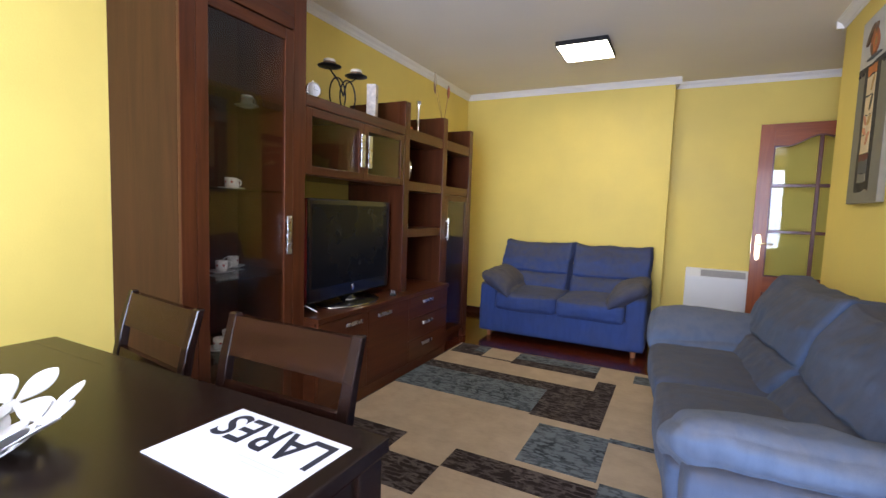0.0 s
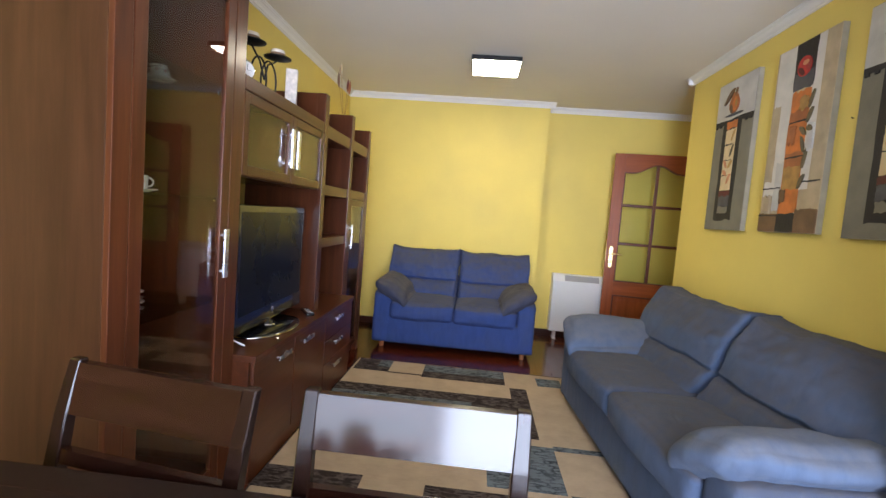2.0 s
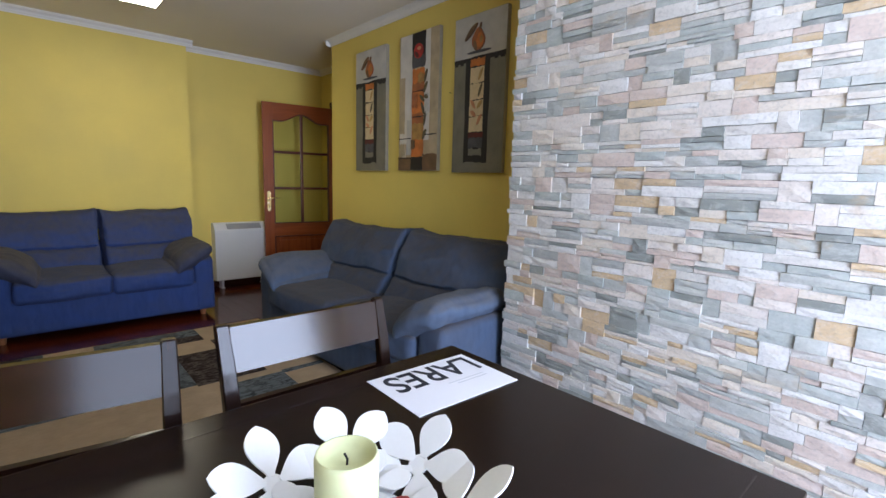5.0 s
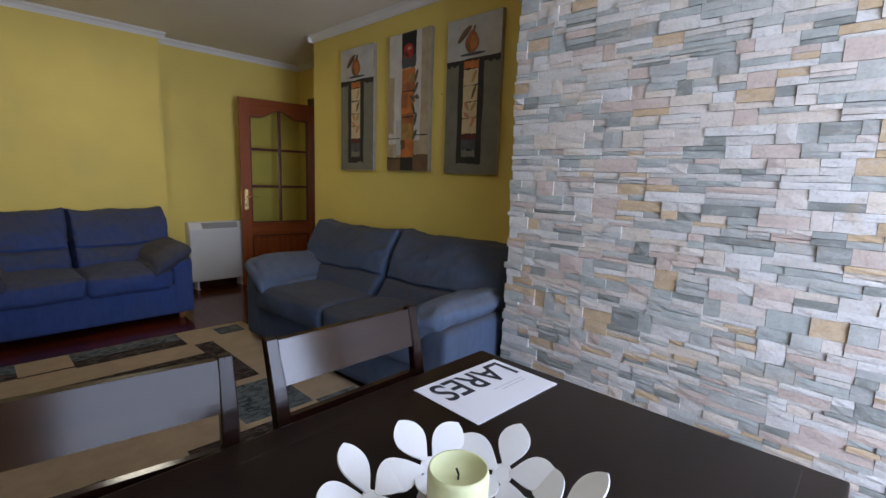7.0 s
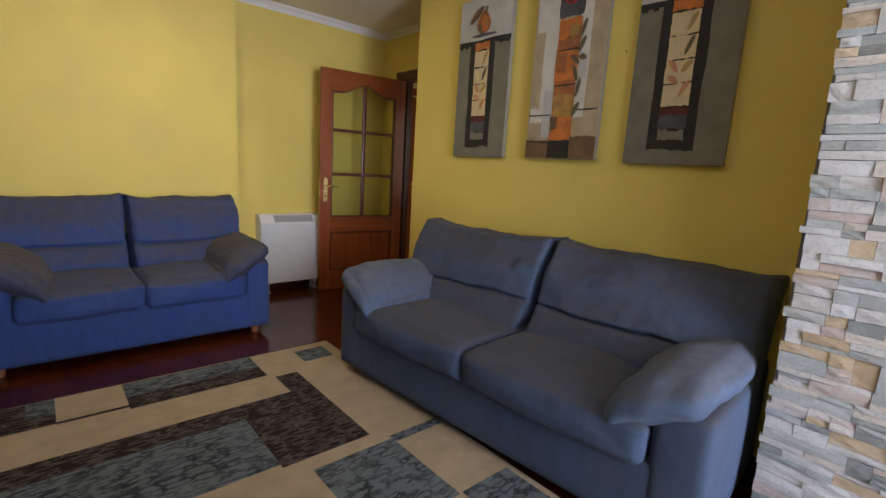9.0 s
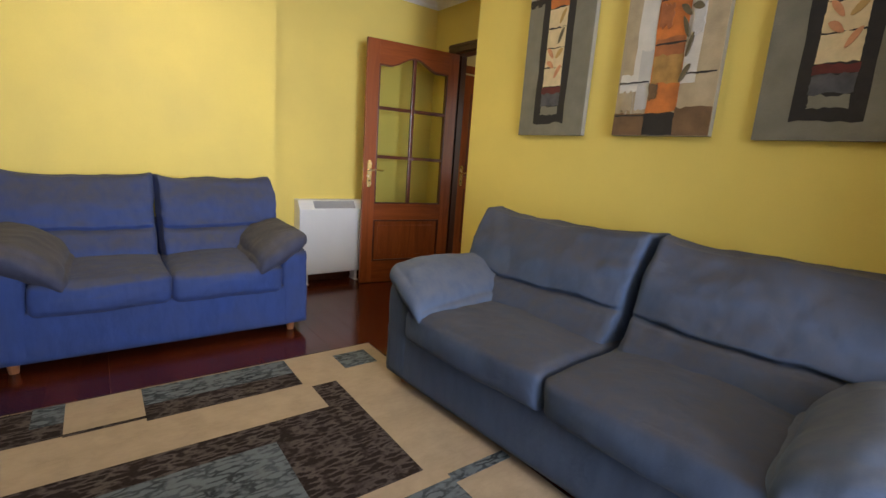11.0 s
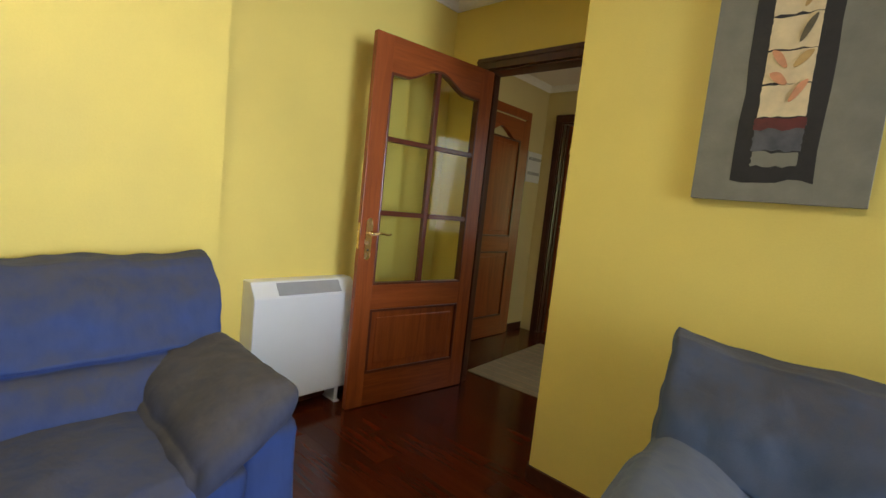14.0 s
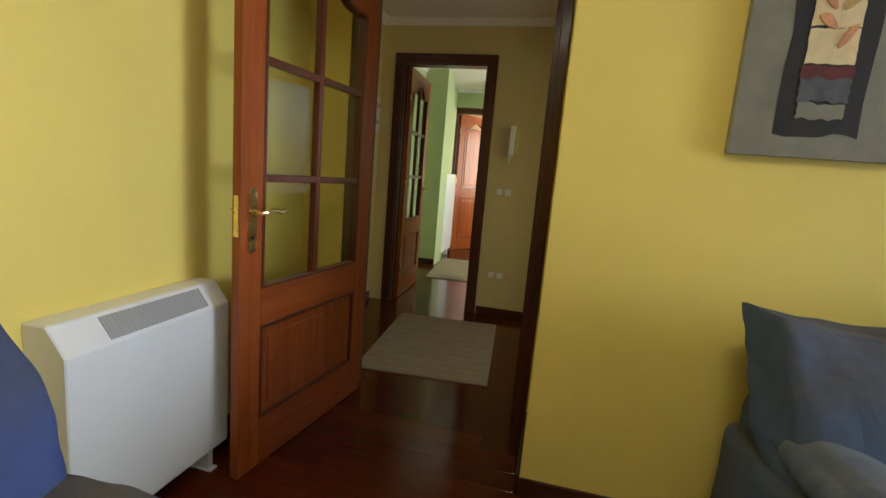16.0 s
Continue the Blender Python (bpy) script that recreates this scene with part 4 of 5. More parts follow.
part("plinth", box(BF - 0.02, BF - 0.005, TY1 + 0.02, 3.99, 0.0, 0.065, 0.002), UNIT_H, side)
for y0, y1, yh in ((2.43, 2.88, 2.72), (2.885, 3.378, 3.04)):
    d = part("flap_door", box(BF - 0.018, BF, y0, y1, 0.07, BZ - 0.034, 0.003), UNIT_H, side)
    bar_handle(d, BF, yh - 0.075, yh + 0.075, 0.505, 0.528)
for z0, z1 in ((0.07, 0.236), (0.240, 0.396), (0.400, BZ - 0.034)):
    d = part("drawer", box(BF - 0.018, BF, 3.383, 3.995, z0, z1, 0.003), UNIT_H, side)
    bar_handle(d, BF, 3.555, 3.705, z1 - 0.058, z1 - 0.035)

# television
tv = thing("television", (-1.44, 2.905, BZ), "black flat television with dark red edge on glossy oval foot", "television", turn=2.0)
part("foot", lathe([(0, 0), (0.26, 0), (0.268, 0.005), (0.24, 0.012), (0.08, 0.020), (0, 0.022)], 48, 0.58, 1.0), BLACK, tv, "glossy black oval foot", True)
part("foot_rim", tube([(0.58 * 0.266 * math.cos(a), 0.266 * math.sin(a), 0.006) for a in [2 * math.pi * i / 48 for i in range(49)]], 0.004, 6), CHROME, tv, "thin chrome rim")
part("neck", tube([(-0.015, 0, 0.018), (-0.01, 0, 0.05), (-0.01, 0, 0.12)], [0.060, 0.030, 0.026], 16), BLACK, tv)
part("neck_collar", tube([(-0.015 + 0.061 * math.cos(a), 0.061 * math.sin(a), 0.022) for a in [2 * math.pi * i / 24 for i in range(25)]], 0.004, 6), CHROME, tv)
part("bezel", box(-0.035, 0.03, -0.425, 0.425, 0.050, 0.655, 0.012), BLACK, tv)
part("edge_strip", box(-0.030, 0.024, -0.436, -0.423, 0.055, 0.65, 0.004), RED_PLASTIC, tv)
part("edge_strip", box(-0.030, 0.024, 0.423, 0.436, 0.055, 0.65, 0.004), RED_PLASTIC, tv)
part("screen", box(0.029, 0.032, -0.392, 0.392, 0.135, 0.622, 0), SCREEN, tv)
part("badge", lathe([(0, 0), (0.014, 0), (0.013, 0.002), (0, 0.003)], 16, 1.5, 1.0), CHROME, tv).matrix_basis = pose(0.030, 0.0, 0.098, 0, 90, 0)

# ---------- dining table and chairs ----------
table = thing("dining_table", (0, 0, 0), "dark wenge rectangular dining table with square legs", "table")
X0, X1, Y0, Y1, TT = -1.315, -0.036, 0.42, 1.272, 0.762
part("tabletop", box(X0, X1, Y0, Y1, TT - 0.032, TT, 0.005), WENGE, table)
part("edge_inlay", box(X0 + 0.02, X1 - 0.02, Y1 - 0.068, Y1 - 0.065, TT, TT + 0.0006, 0), CHAIR_H, table)
part("edge_inlay", box(X0 + 0.02, X1 - 0.02, Y0 + 0.065, Y0 + 0.068, TT, TT + 0.0006, 0), CHAIR_H, table)
for a in ((X0 + 0.06, X1 - 0.06, Y1 - 0.045, Y1 - 0.022), (X0 + 0.06, X1 - 0.06, Y0 + 0.022, Y0 + 0.045), (X0 + 0.02, X0 + 0.043, Y0 + 0.08, Y1 - 0.08), (X1 - 0.043, X1 - 0.02, Y0 + 0.08, Y1 - 0.08)):
    part("apron", box(*a, TT - 0.13, TT - 0.032, 0.003), WENGE, table)
for x in (X0 + 0.01, X1 - 0.085):
    for y in (Y0 + 0.01, Y1 - 0.085):
        part("leg", box(x, x + 0.075, y, y + 0.075, 0, TT - 0.032, 0.005), WENGE_V, table)


def dining_chair(at, turn):
    """Chair with raked back posts, broad top rail, slim lower rail; back towards +y."""
    c = thing("dining_chair", at, "dark-stained wooden dining chair pushed in at the table", "chair", "chairs at the table", turn=turn)
    for sx in (-1, 1):
        x = sx * 0.195
        xt = sx * 0.212
        bm = bmesh.new()
        rings = []
        for z, y, w, dd in ((0, 0.245, 0.034, 0.036), (0.45, 0.195, 0.038, 0.042), (0.60, 0.205, 0.036, 0.034), (0.80, 0.243, 0.033, 0.026), (0.905, 0.272, 0.030, 0.022)):
            xx = x + (xt - x) * z / 0.9
            rings.append([bm.verts.new((xx + a * w / 2, y + b * dd / 2, z)) for a, b in ((-1, -1), (1, -1), (1, 1), (-1, 1))])
        for a, b in zip(rings, rings[1:]):
            for k in range(4):
                bm.faces.new((a[k], a[(k + 1) % 4], b[(k + 1) % 4], b[k]))
        bm.faces.new(rings[0])
        bm.faces.new(rings[-1])
        bmesh.ops.bevel(bm, geom=[e for e in bm.edges], offset=0.003, segments=1, affect="EDGES")
        part("back_post", bm, WENGE_V, c)
        part("front_leg", box(x - 0.018, x + 0.018, -0.215, -0.18, 0, 0.43, 0.003), WENGE_V, c)
        part("side_rail", box(x - 0.011, x + 0.011, -0.18, 0.185, 0.375, 0.425, 0.002), CHAIR_H, c)
        part("stretcher", box(x - 0.009, x + 0.009, -0.18, 0.205, 0.16, 0.185, 0.002), CHAIR_H, c)

    def curved(z0, z1, y0, y1, th, half):
        bm = bmesh.new()
        n = 1
        cols = []
        for i in range(n + 1):
            u = 2 * i / n - 1
            bow = 0.0
            cols.append([bm.verts.new((half * u, y + bow + s * th / 2, z)) for z, y in ((z0, y0), (z1, y1)) for s in (-1, 1)])
        for a, b in zip(cols, cols[1:]):
            for i, j in ((0, 1), (1, 3), (3, 2), (2, 0)):
                bm.faces.new((a[i], a[j], b[j], b[i]))
        bm.faces.new([cols[0][i] for i in (0, 1, 3, 2)])
        bm.faces.new([cols[-1][i] for i in (0, 1, 3, 2)])
        bmesh.ops.bevel(bm, geom=[e for e in bm.edges if e.calc_face_angle(0) > 0.7], offset=0.003, segments=1, affect="EDGES")
        return bm
    part("top_rail", curved(0.797, 0.899, 0.243, 0.270, 0.020, 0.197), CHAIR_H, c)
    part("lower_rail", curved(0.700, 0.728, 0.222, 0.228, 0.018, 0.192), CHAIR_H, c)
    part("front_rail", box(-0.18, 0.18, -0.208, -0.188, 0.375, 0.425, 0.002), CHAIR_H, c)
    part("seat", cushion(0.215, 0.20, 0.017, 0.012, (0, 0, -0.004), 8, lambda p, u: p + Vector((0, -0.02, 0.442)), 0.001), CHAIR_H, c, smooth=True)
    return c


ch = dining_chair((-0.428, 1.134, 0), 0)
copy_thing(ch, pose(-1.000, 1.134, 0, 0, 0, -8))

# ---------- electric heater ----------
heat = thing("storage_heater", (0.527, FAR_R, 0), "white electric storage heater with grey grille on wall", "heater")
HW, HD = 0.60, 0.14
prof = [(0, 0.09), (-HD + 0.006, 0.09), (-HD, 0.096), (-HD, 0.65), (-HD + 0.06, 0.726), (0, 0.726)]
part("body", prism(prof, 0, HW, 0, 0.004), WHITE_METAL, heat)
gr = [(-HD + 0.006 - 0.003, 0.660), (-HD + 0.051 - 0.003, 0.717), (-HD + 0.051, 0.715), (-HD + 0.006, 0.658)]
part("grille", prism(gr, 0.13, HW - 0.10, 0), VENT, heat)
for k in range(26):
    xg = 0.138 + (HW - 0.246) * k / 25
    part("slat", prism([(p[0] - 0.001, p[1] + 0.0005) for p in gr], xg, xg + 0.003, 0), VENT, heat)
for x in (0.07, HW - 0.07):
    part("foot", box(x - 0.012, x + 0.012, -HD + 0.02, -0.02, 0.0, 0.09, 0.003), WHITE_METAL, heat)
    part("foot_plate", box(x - 0.018, x + 0.018, -HD + 0.005, -0.01, 0.0, 0.008, 0.002), WHITE_METAL, heat)

# ---------- ceiling lamp ----------
lamp = thing("ceiling_light", (-0.305, 4.355, CEIL), "square flush ceiling lamp, lit, with thin metal frame", "lamp")
part("mounting_plate", box(-0.10, 0.10, -0.10, 0.10, -0.035, 0, 0.002), WHITE_METAL, lamp)
part("diffuser", box(-0.185, 0.185, -0.205, 0.205, -0.062, -0.050, 0.002), LAMP_GLOW, lamp)
part("housing", box(-0.185, 0.185, -0.205, 0.205, -0.0495, -0.036, 0.001), STEEL, lamp)
for a in ((-0.193, 0.193, -0.213, -0.206), (-0.193, 0.193, 0.206, 0.213), (-0.193, -0.186, -0.206, 0.206), (0.186, 0.193, -0.206, 0.206)):
    part("frame", box(*a, -0.066, -0.030, 0.001), IRON, lamp, "dark metal frame")


# ---------- the three canvases ----------
def paint(name, colour, rough=0.6, vary=0.25, scale=22):
    return plain(name, colour, rough, 0.0, vary, scale, 120, 0.5, 0.0, 0.4)


P_TAUPE = paint("taupe_paint", (0.205, 0.190, 0.140), vary=0.18, scale=9)
P_EDGE = paint("canvas_edge_paint", (0.33, 0.30, 0.23), vary=0.15, scale=9)
P_PALE = paint("pale_grey_paint", (0.55, 0.53, 0.48), vary=0.16, scale=7)
P_WHITE = paint("chalk_white_paint", (0.66, 0.62, 0.54), vary=0.12, scale=9)
P_BLACK = paint("charcoal_paint", (0.022, 0.018, 0.016), vary=0.35)
P_CREAM = paint("cream_tile_paint", (0.70, 0.55, 0.31), vary=0.12)
P_ORANGE = paint("orange_paint", (0.56, 0.17, 0.035), vary=0.3, scale=11)
P_RUST = paint("rust_paint", (0.36, 0.12, 0.04), vary=0.3, scale=14)
P_OCHRE = paint("ochre_paint", (0.40, 0.22, 0.06), vary=0.25)
P_RED = paint("apple_red_paint", (0.42, 0.03, 0.025), vary=0.35)
P_DKRED = paint("dark_red_paint", (0.12, 0.022, 0.018), vary=0.3)
P_SLATE = paint("slate_paint", (0.085, 0.085, 0.09), vary=0.35)
P_BEIGE = paint("beige_paint", (0.46, 0.36, 0.22), vary=0.2, scale=10)
P_BROWN = paint("brown_paint", (0.17, 0.095, 0.045), vary=0.35, scale=10)
P_LEAF = paint("dull_leaf_paint", (0.13, 0.10, 0.05), vary=0.3)
P_BLUSH = paint("blush_leaf_paint", (0.60, 0.27, 0.13), vary=0.2)
P_GOLD = paint("golden_leaf_paint", (0.48, 0.30, 0.10), vary=0.2)


def rough_rect(u0, u1, v0, v1, seed, wob=0.006, n=7):
    """Hand-painted rectangle outline with uneven edges."""
    rnd = random.Random(seed)
    w = lambda: rnd.uniform(-wob, wob)
    pts = [(u0 + (u1 - u0) * i / n, v0 + w()) for i in range(n)] + [(u1 + w(), v0 + (v1 - v0) * i / n) for i in range(n)]
    pts += [(u1 - (u1 - u0) * i / n, v1 + w()) for i in range(n)] + [(u0 + w(), v1 - (v1 - v0) * i / n) for i in range(n)]
    return pts


def blob(cu, cv, ru, rv, tip=0.0, lean=0.0, n=20):
    """Rounded fruit or leaf outline; tip draws its upper end out."""
    pts = []
    for i in range(n):
        a = 2 * math.pi * i / n
        k = 1 - tip * max(0, -math.sin(a)) ** 2 * abs(math.cos(a))
        x, y = ru * math.cos(a) * k, rv * math.sin(a) * (1 + 0.5 * tip * max(0, -math.sin(a)))
        pts.append((cu + x * math.cos(lean) - y * math.sin(lean), cv + x * math.sin(lean) + y * math.cos(lean)))
    return pts


def canvas(yl, w, z0, z1, label, shapes, ground):
    """Deep-edged canvas hung on the picture wall; u runs 0..1 from its high-y edge, v 0..1 downwards."""
    h, front = z1 - z0, PIC - 0.032
    c = thing("wall_canvas", (0, 0, 0), label, "painting", "canvases on the wall")
    part("stretched_canvas", box(front, PIC - 0.001, yl - w, yl, z0, z1, 0.003), P_EDGE, c)
    part("painted_ground", box(front - 0.0008, front + 0.001, yl - w + 0.001, yl - 0.001, z0 + 0.001, z1 - 0.001, 0), ground, c)
    for k, (what, mat_, outline) in enumerate(shapes):
        d = 0.0012 + 0.00035 * k
        pts = [(yl - max(0.004, min(0.996, u)) * w, z1 - max(0.003, min(0.997, v)) * h) for u, v in outline]
        part(what, prism(pts, front - d, front + 0.0005, 0), mat_, c)
    return c


def pear_canvas(seed):
    S = [("sky_field", P_PALE, rough_rect(0.0, 1.0, 0.0, 0.262, seed, 0.004)), ("ledge_line", P_BLACK, rough_rect(0.0, 1.0, 0.262, 0.292, seed + 1, 0.006)),
         ("outline_column", P_BLACK, rough_rect(0.245, 0.715, 0.280, 0.935, seed + 2, 0.008)), ("inner_column", P_BLACK, rough_rect(0.325, 0.635, 0.28, 0.885, seed + 3, 0.005)),
         ("heading", P_ORANGE, rough_rect(0.34, 0.62, 0.275, 0.325, seed + 4))]
    for k in range(4):
        S.append(("tile", P_CREAM, rough_rect(0.345, 0.615, 0.33 + 0.103 * k, 0.428 + 0.103 * k, seed + 5 + k, 0.004)))
    S += [("red_strip", P_DKRED, rough_rect(0.335, 0.625, 0.742, 0.775, seed + 9)), ("slate_block", P_SLATE, rough_rect(0.34, 0.62, 0.775, 0.84, seed + 10)),
          ("foot_block", P_TAUPE, rough_rect(0.35, 0.61, 0.845, 0.89, seed + 11))]
    for k in range(9):
        if not 0.2 < (k + 0.5) / 9 < 0.75:
            S.append(("ledge_tooth", P_BLACK, rough_rect((k + 0.25) / 9, (k + 0.75) / 9, 0.288, 0.301, seed + 30 + k, 0.003)))
    for cu, cv, m_, a in ((0.55, 0.375, P_GOLD, -0.7), (0.55, 0.475, P_LEAF, -0.8), (0.42, 0.56, P_BLUSH, 0.5), (0.55, 0.565, P_GOLD, -0.4), (0.43, 0.62, P_BLUSH, 0.3), (0.55, 0.66, P_BLUSH, -0.6)):
        S.append(("leaf", m_, blob(cu, cv, 0.055, 0.014, 0.5, a)))
    S += [("shadow_stroke", P_SLATE, blob(0.50, 0.235, 0.23, 0.008)), ("pear", P_RUST, blob(0.485, 0.165, 0.125, 0.060, 0.55)), ("pear_light", P_ORANGE, blob(0.52, 0.172, 0.07, 0.042, 0.4)), ("pear_glow", P_OCHRE, blob(0.545, 0.165, 0.028, 0.022, 0.3)), ("pear_shade", P_BROWN, blob(0.43, 0.195, 0.045, 0.026, 0.2, 0.5)),
          ("leaf", P_BROWN, blob(0.34, 0.105, 0.13, 0.018, 0.5, -0.35)), ("stem", P_BROWN, [(0.495, 0.11), (0.515, 0.11), (0.54, 0.065), (0.52, 0.065)])]
    return S


MID = [("beige_column", P_BEIGE, rough_rect(0.0, 0.20, 0.0, 0.86, 201)), ("white_column", P_WHITE, rough_rect(0.03, 0.37, 0.0, 0.80, 202)), ("beige_patch", P_BEIGE, rough_rect(0.0, 0.16, 0.3, 0.72, 203)),
       ("white_column", P_WHITE, rough_rect(0.64, 0.84, 0.0, 0.78, 204)), ("beige_column", P_BEIGE, rough_rect(0.80, 1.0, 0.0, 0.88, 205)), ("grey_patch", P_PALE, rough_rect(0.22, 0.36, 0.62, 0.88, 206)),
       ("apple_field", P_BLACK, rough_rect(0.34, 0.68, 0.0, 0.235, 207)), ("slate_patch", P_SLATE, rough_rect(0.35, 0.67, 0.16, 0.25, 208)), ("orange_column", P_ORANGE, rough_rect(0.355, 0.66, 0.26, 0.90, 209, 0.01)),
       ("rust_patch", P_RUST, rough_rect(0.37, 0.65, 0.58, 0.66, 210)), ("ochre_patch", P_OCHRE, rough_rect(0.365, 0.655, 0.65, 0.77, 211)), ("rust_patch", P_RUST, rough_rect(0.37, 0.65, 0.36, 0.42, 212)),
       ("brown_block", P_BROWN, rough_rect(0.0, 0.345, 0.90, 1.0, 213)), ("black_block", P_BLACK, rough_rect(0.345, 0.655, 0.90, 1.0, 214)), ("brown_block", P_BROWN, rough_rect(0.655, 1.0, 0.88, 1.0, 215)),
       ("joint_line", P_BLACK, rough_rect(0.36, 0.66, 0.415, 0.422, 216, 0.002)), ("joint_line", P_BLACK, rough_rect(0.36, 0.66, 0.60, 0.607, 217, 0.002)), ("joint_line", P_BLACK, rough_rect(0.02, 0.34, 0.755, 0.761, 218, 0.002)),
       ("joint_line", P_BLACK, rough_rect(0.66, 0.98, 0.735, 0.741, 219, 0.002)), ("joint_line", P_BLACK, rough_rect(0.0, 0.34, 0.905, 0.911, 220, 0.002)),
       ("apple", P_RED, blob(0.51, 0.135, 0.115, 0.052)), ("apple_light", P_BLUSH, blob(0.53, 0.118, 0.05, 0.013)), ("apple_shade", P_DKRED, blob(0.47, 0.158, 0.06, 0.018, 0.0, 0.3)), ("rust_patch", P_RUST, rough_rect(0.37, 0.50, 0.44, 0.53, 221, 0.012)), ("ochre_patch", P_OCHRE, rough_rect(0.52, 0.655, 0.30, 0.36, 222, 0.012)), ("brown_patch", P_BROWN, rough_rect(0.36, 0.44, 0.77, 0.84, 223, 0.010)), ("pale_patch", P_PALE, rough_rect(0.70, 0.80, 0.45, 0.58, 224, 0.012)), ("beige_patch", P_BEIGE, rough_rect(0.08, 0.20, 0.80, 0.89, 225, 0.012))]
for cu, cv, a in ((0.70, 0.32, -0.9), (0.70, 0.40, -0.7), (0.62, 0.475, 0.4), (0.73, 0.47, 0.1), (0.64, 0.545, 0.9), (0.70, 0.62, -1.1), (0.69, 0.735, -0.7)):
    MID.append(("leaf", P_LEAF, blob(cu, cv, 0.055, 0.014, 0.5, a)))

canvas(4.012, 0.462, 1.322, 2.330, "tall canvas with a pear above a tiled column, grey border", pear_canvas(30), P_TAUPE)
canvas(3.362, 0.465, 1.322, 2.332, "tall canvas with a red apple above an orange column", MID, P_BEIGE)
canvas(2.735, 0.462, 1.310, 2.318, "tall canvas with a pear above a pale column, taupe border", pear_canvas(60), P_TAUPE)

nail = thing("picture_nail", (PIC, 2.80, 1.86), "small bare nail in the yellow wall", "nail")
part("shank", tube([(0.0, 0, 0), (-0.012, 0, 0.003)], 0.0025, 6), IRON, nail)

# ---------- on the table ----------
leaflet = thing("leaflet", (-0.226, 1.098, TT + 0.0008), "white sheet printed with large black capitals on table", "leaflet", turn=-2.0)
part("sheet", box(-0.152, 0.152, -0.105, 0.105, 0, 0.0012, 0), PAPER, leaflet)
word = bpy.data.curves.new("word", "FONT")
word.body, word.size, word.extrude, word.offset = "LARES", 0.112, 0.0002, 0.0016
tmp = bpy.data.objects.new("word", word)
letters = bpy.data.meshes.new_from_object(tmp)
letters.materials.append(INK)
lt = new("printed_word", letters)
lt.parent = leaflet
xs = [v.co.x for v in letters.vertices]
ys = [v.co.y for v in letters.vertices]
k_ = 0.262 / (max(xs) - min(xs))
lt.matrix_basis = pose(0.136, 0.090, 0.0016, 0, 0, 180) @ Matrix.Diagonal((k_, 0.088 / (max(ys) - min(ys)), 1, 1)) @ Matrix.Translation((-min(xs), -min(ys), 0))
for k in range(2):
    part("small_print", box(0.0 + 0.02 * k, 0.115, -0.022 - 0.012 * k, -0.018 - 0.012 * k, 0.0012, 0.0015, 0), FAINT, leaflet)

BX, BY = -0.648, 0.812
bowl = thing("flower_bowl", (BX, BY, TT), "white cut-out flower bowl on the dark table", "bowl")
part("base_plate", lathe([(0, 0), (0.085, 0), (0.09, 0.003), (0.085, 0.006), (0, 0.006)], 32), PETAL, bowl, smooth=True)


def petal_outline(L, W):
    pts = []
    for i in range(17):
        t = i / 16
        pts.append((0.012 + L * t, W * math.sin(math.pi * min(1, t ** 0.8)) ** 0.75 * (0.28 + 0.72 * t) if 0 < i < 16 else 0.006 * (1 - t)))
    return pts + [(a, -b) for a, b in reversed(pts[:-1])]


for ring, (count, rad, zc, tilt, size) in enumerate(((7, 0.140, 0.030, 32, 0.086), (4, 0.080, 0.014, 12, 0.062))):
    for k in range(count):
        a = 360 * (k + 0.35 * ring) / count + 12
        fm = pose(0, 0, 0, 0, 0, a) @ pose(rad, 0, zc, 0, -tilt, 0) @ pose(0, 0, 0, 0, 0, 25 * k)
        hub = part("flower", lathe([(0, -0.0016), (0.017, -0.0016), (0.017, 0.0016), (0, 0.0022)], 16), PETAL, bowl)
        hub.matrix_basis = fm
        for j in range(5):
            pt = part("petal", prism(petal_outline(size * (0.92 + 0.16 * ((j * 3 + k) % 4) / 4), size * 0.50), -0.0015, 0.0015, 2, 0.0006), PETAL, hub)
            pt.matrix_basis = pose(0, 0, 0, 0, -6, 72 * j)
candle = thing("pillar_candle", (BX - 0.01, BY, TT + 0.006), "pale green pillar candle with burnt wick in bowl", "candle")
part("wax", lathe([(0, 0), (0.040, 0), (0.042, 0.004), (0.0425, 0.112), (0.0405, 0.119), (0.038, 0.118), (0.034, 0.107), (0.016, 0.101), (0, 0.100)], 32), WAX, candle, smooth=True)
part("wick", tube([(0, 0, 0.098), (0.001, 0, 0.108), (-0.003, 0.001, 0.117)], 0.0016, 6), WICK, candle)


def rose(x, y, z):
    r_ = thing("rose_head", (x, y, z), "coral artificial rose head lying in the bowl", "flower", "roses in the bowl")
    for k in range(11):
        rr, hh, a = 0.006 + 0.0017 * k, 0.024 - 0.0008 * k, 2.4 * k
        bm = bmesh.new()
        rows = []
        for i in range(4):
            t = i / 3
            rows.append([bm.verts.new((rr * (0.6 + 0.5 * t) * math.cos(a + w), rr * (0.6 + 0.5 * t) * math.sin(a + w), 0.002 + hh * t - 0.004 * abs(w) * t)) for w in (-1.0, -0.5, 0, 0.5, 1.0)])
        for p, q in zip(rows, rows[1:]):
            for i in range(4):
                bm.faces.new((p[i], p[i + 1], q[i + 1], q[i]))
        bmesh.ops.solidify(bm, geom=bm.faces[:], thickness=0.0012)
        part("petal", bm, ROSE, r_, smooth=True)
    return r_


rose(BX + 0.055, BY - 0.03, TT + 0.014)
rose(BX - 0.06, BY - 0.035, TT + 0.014)
rose(BX + 0.02, BY + 0.06, TT + 0.014)

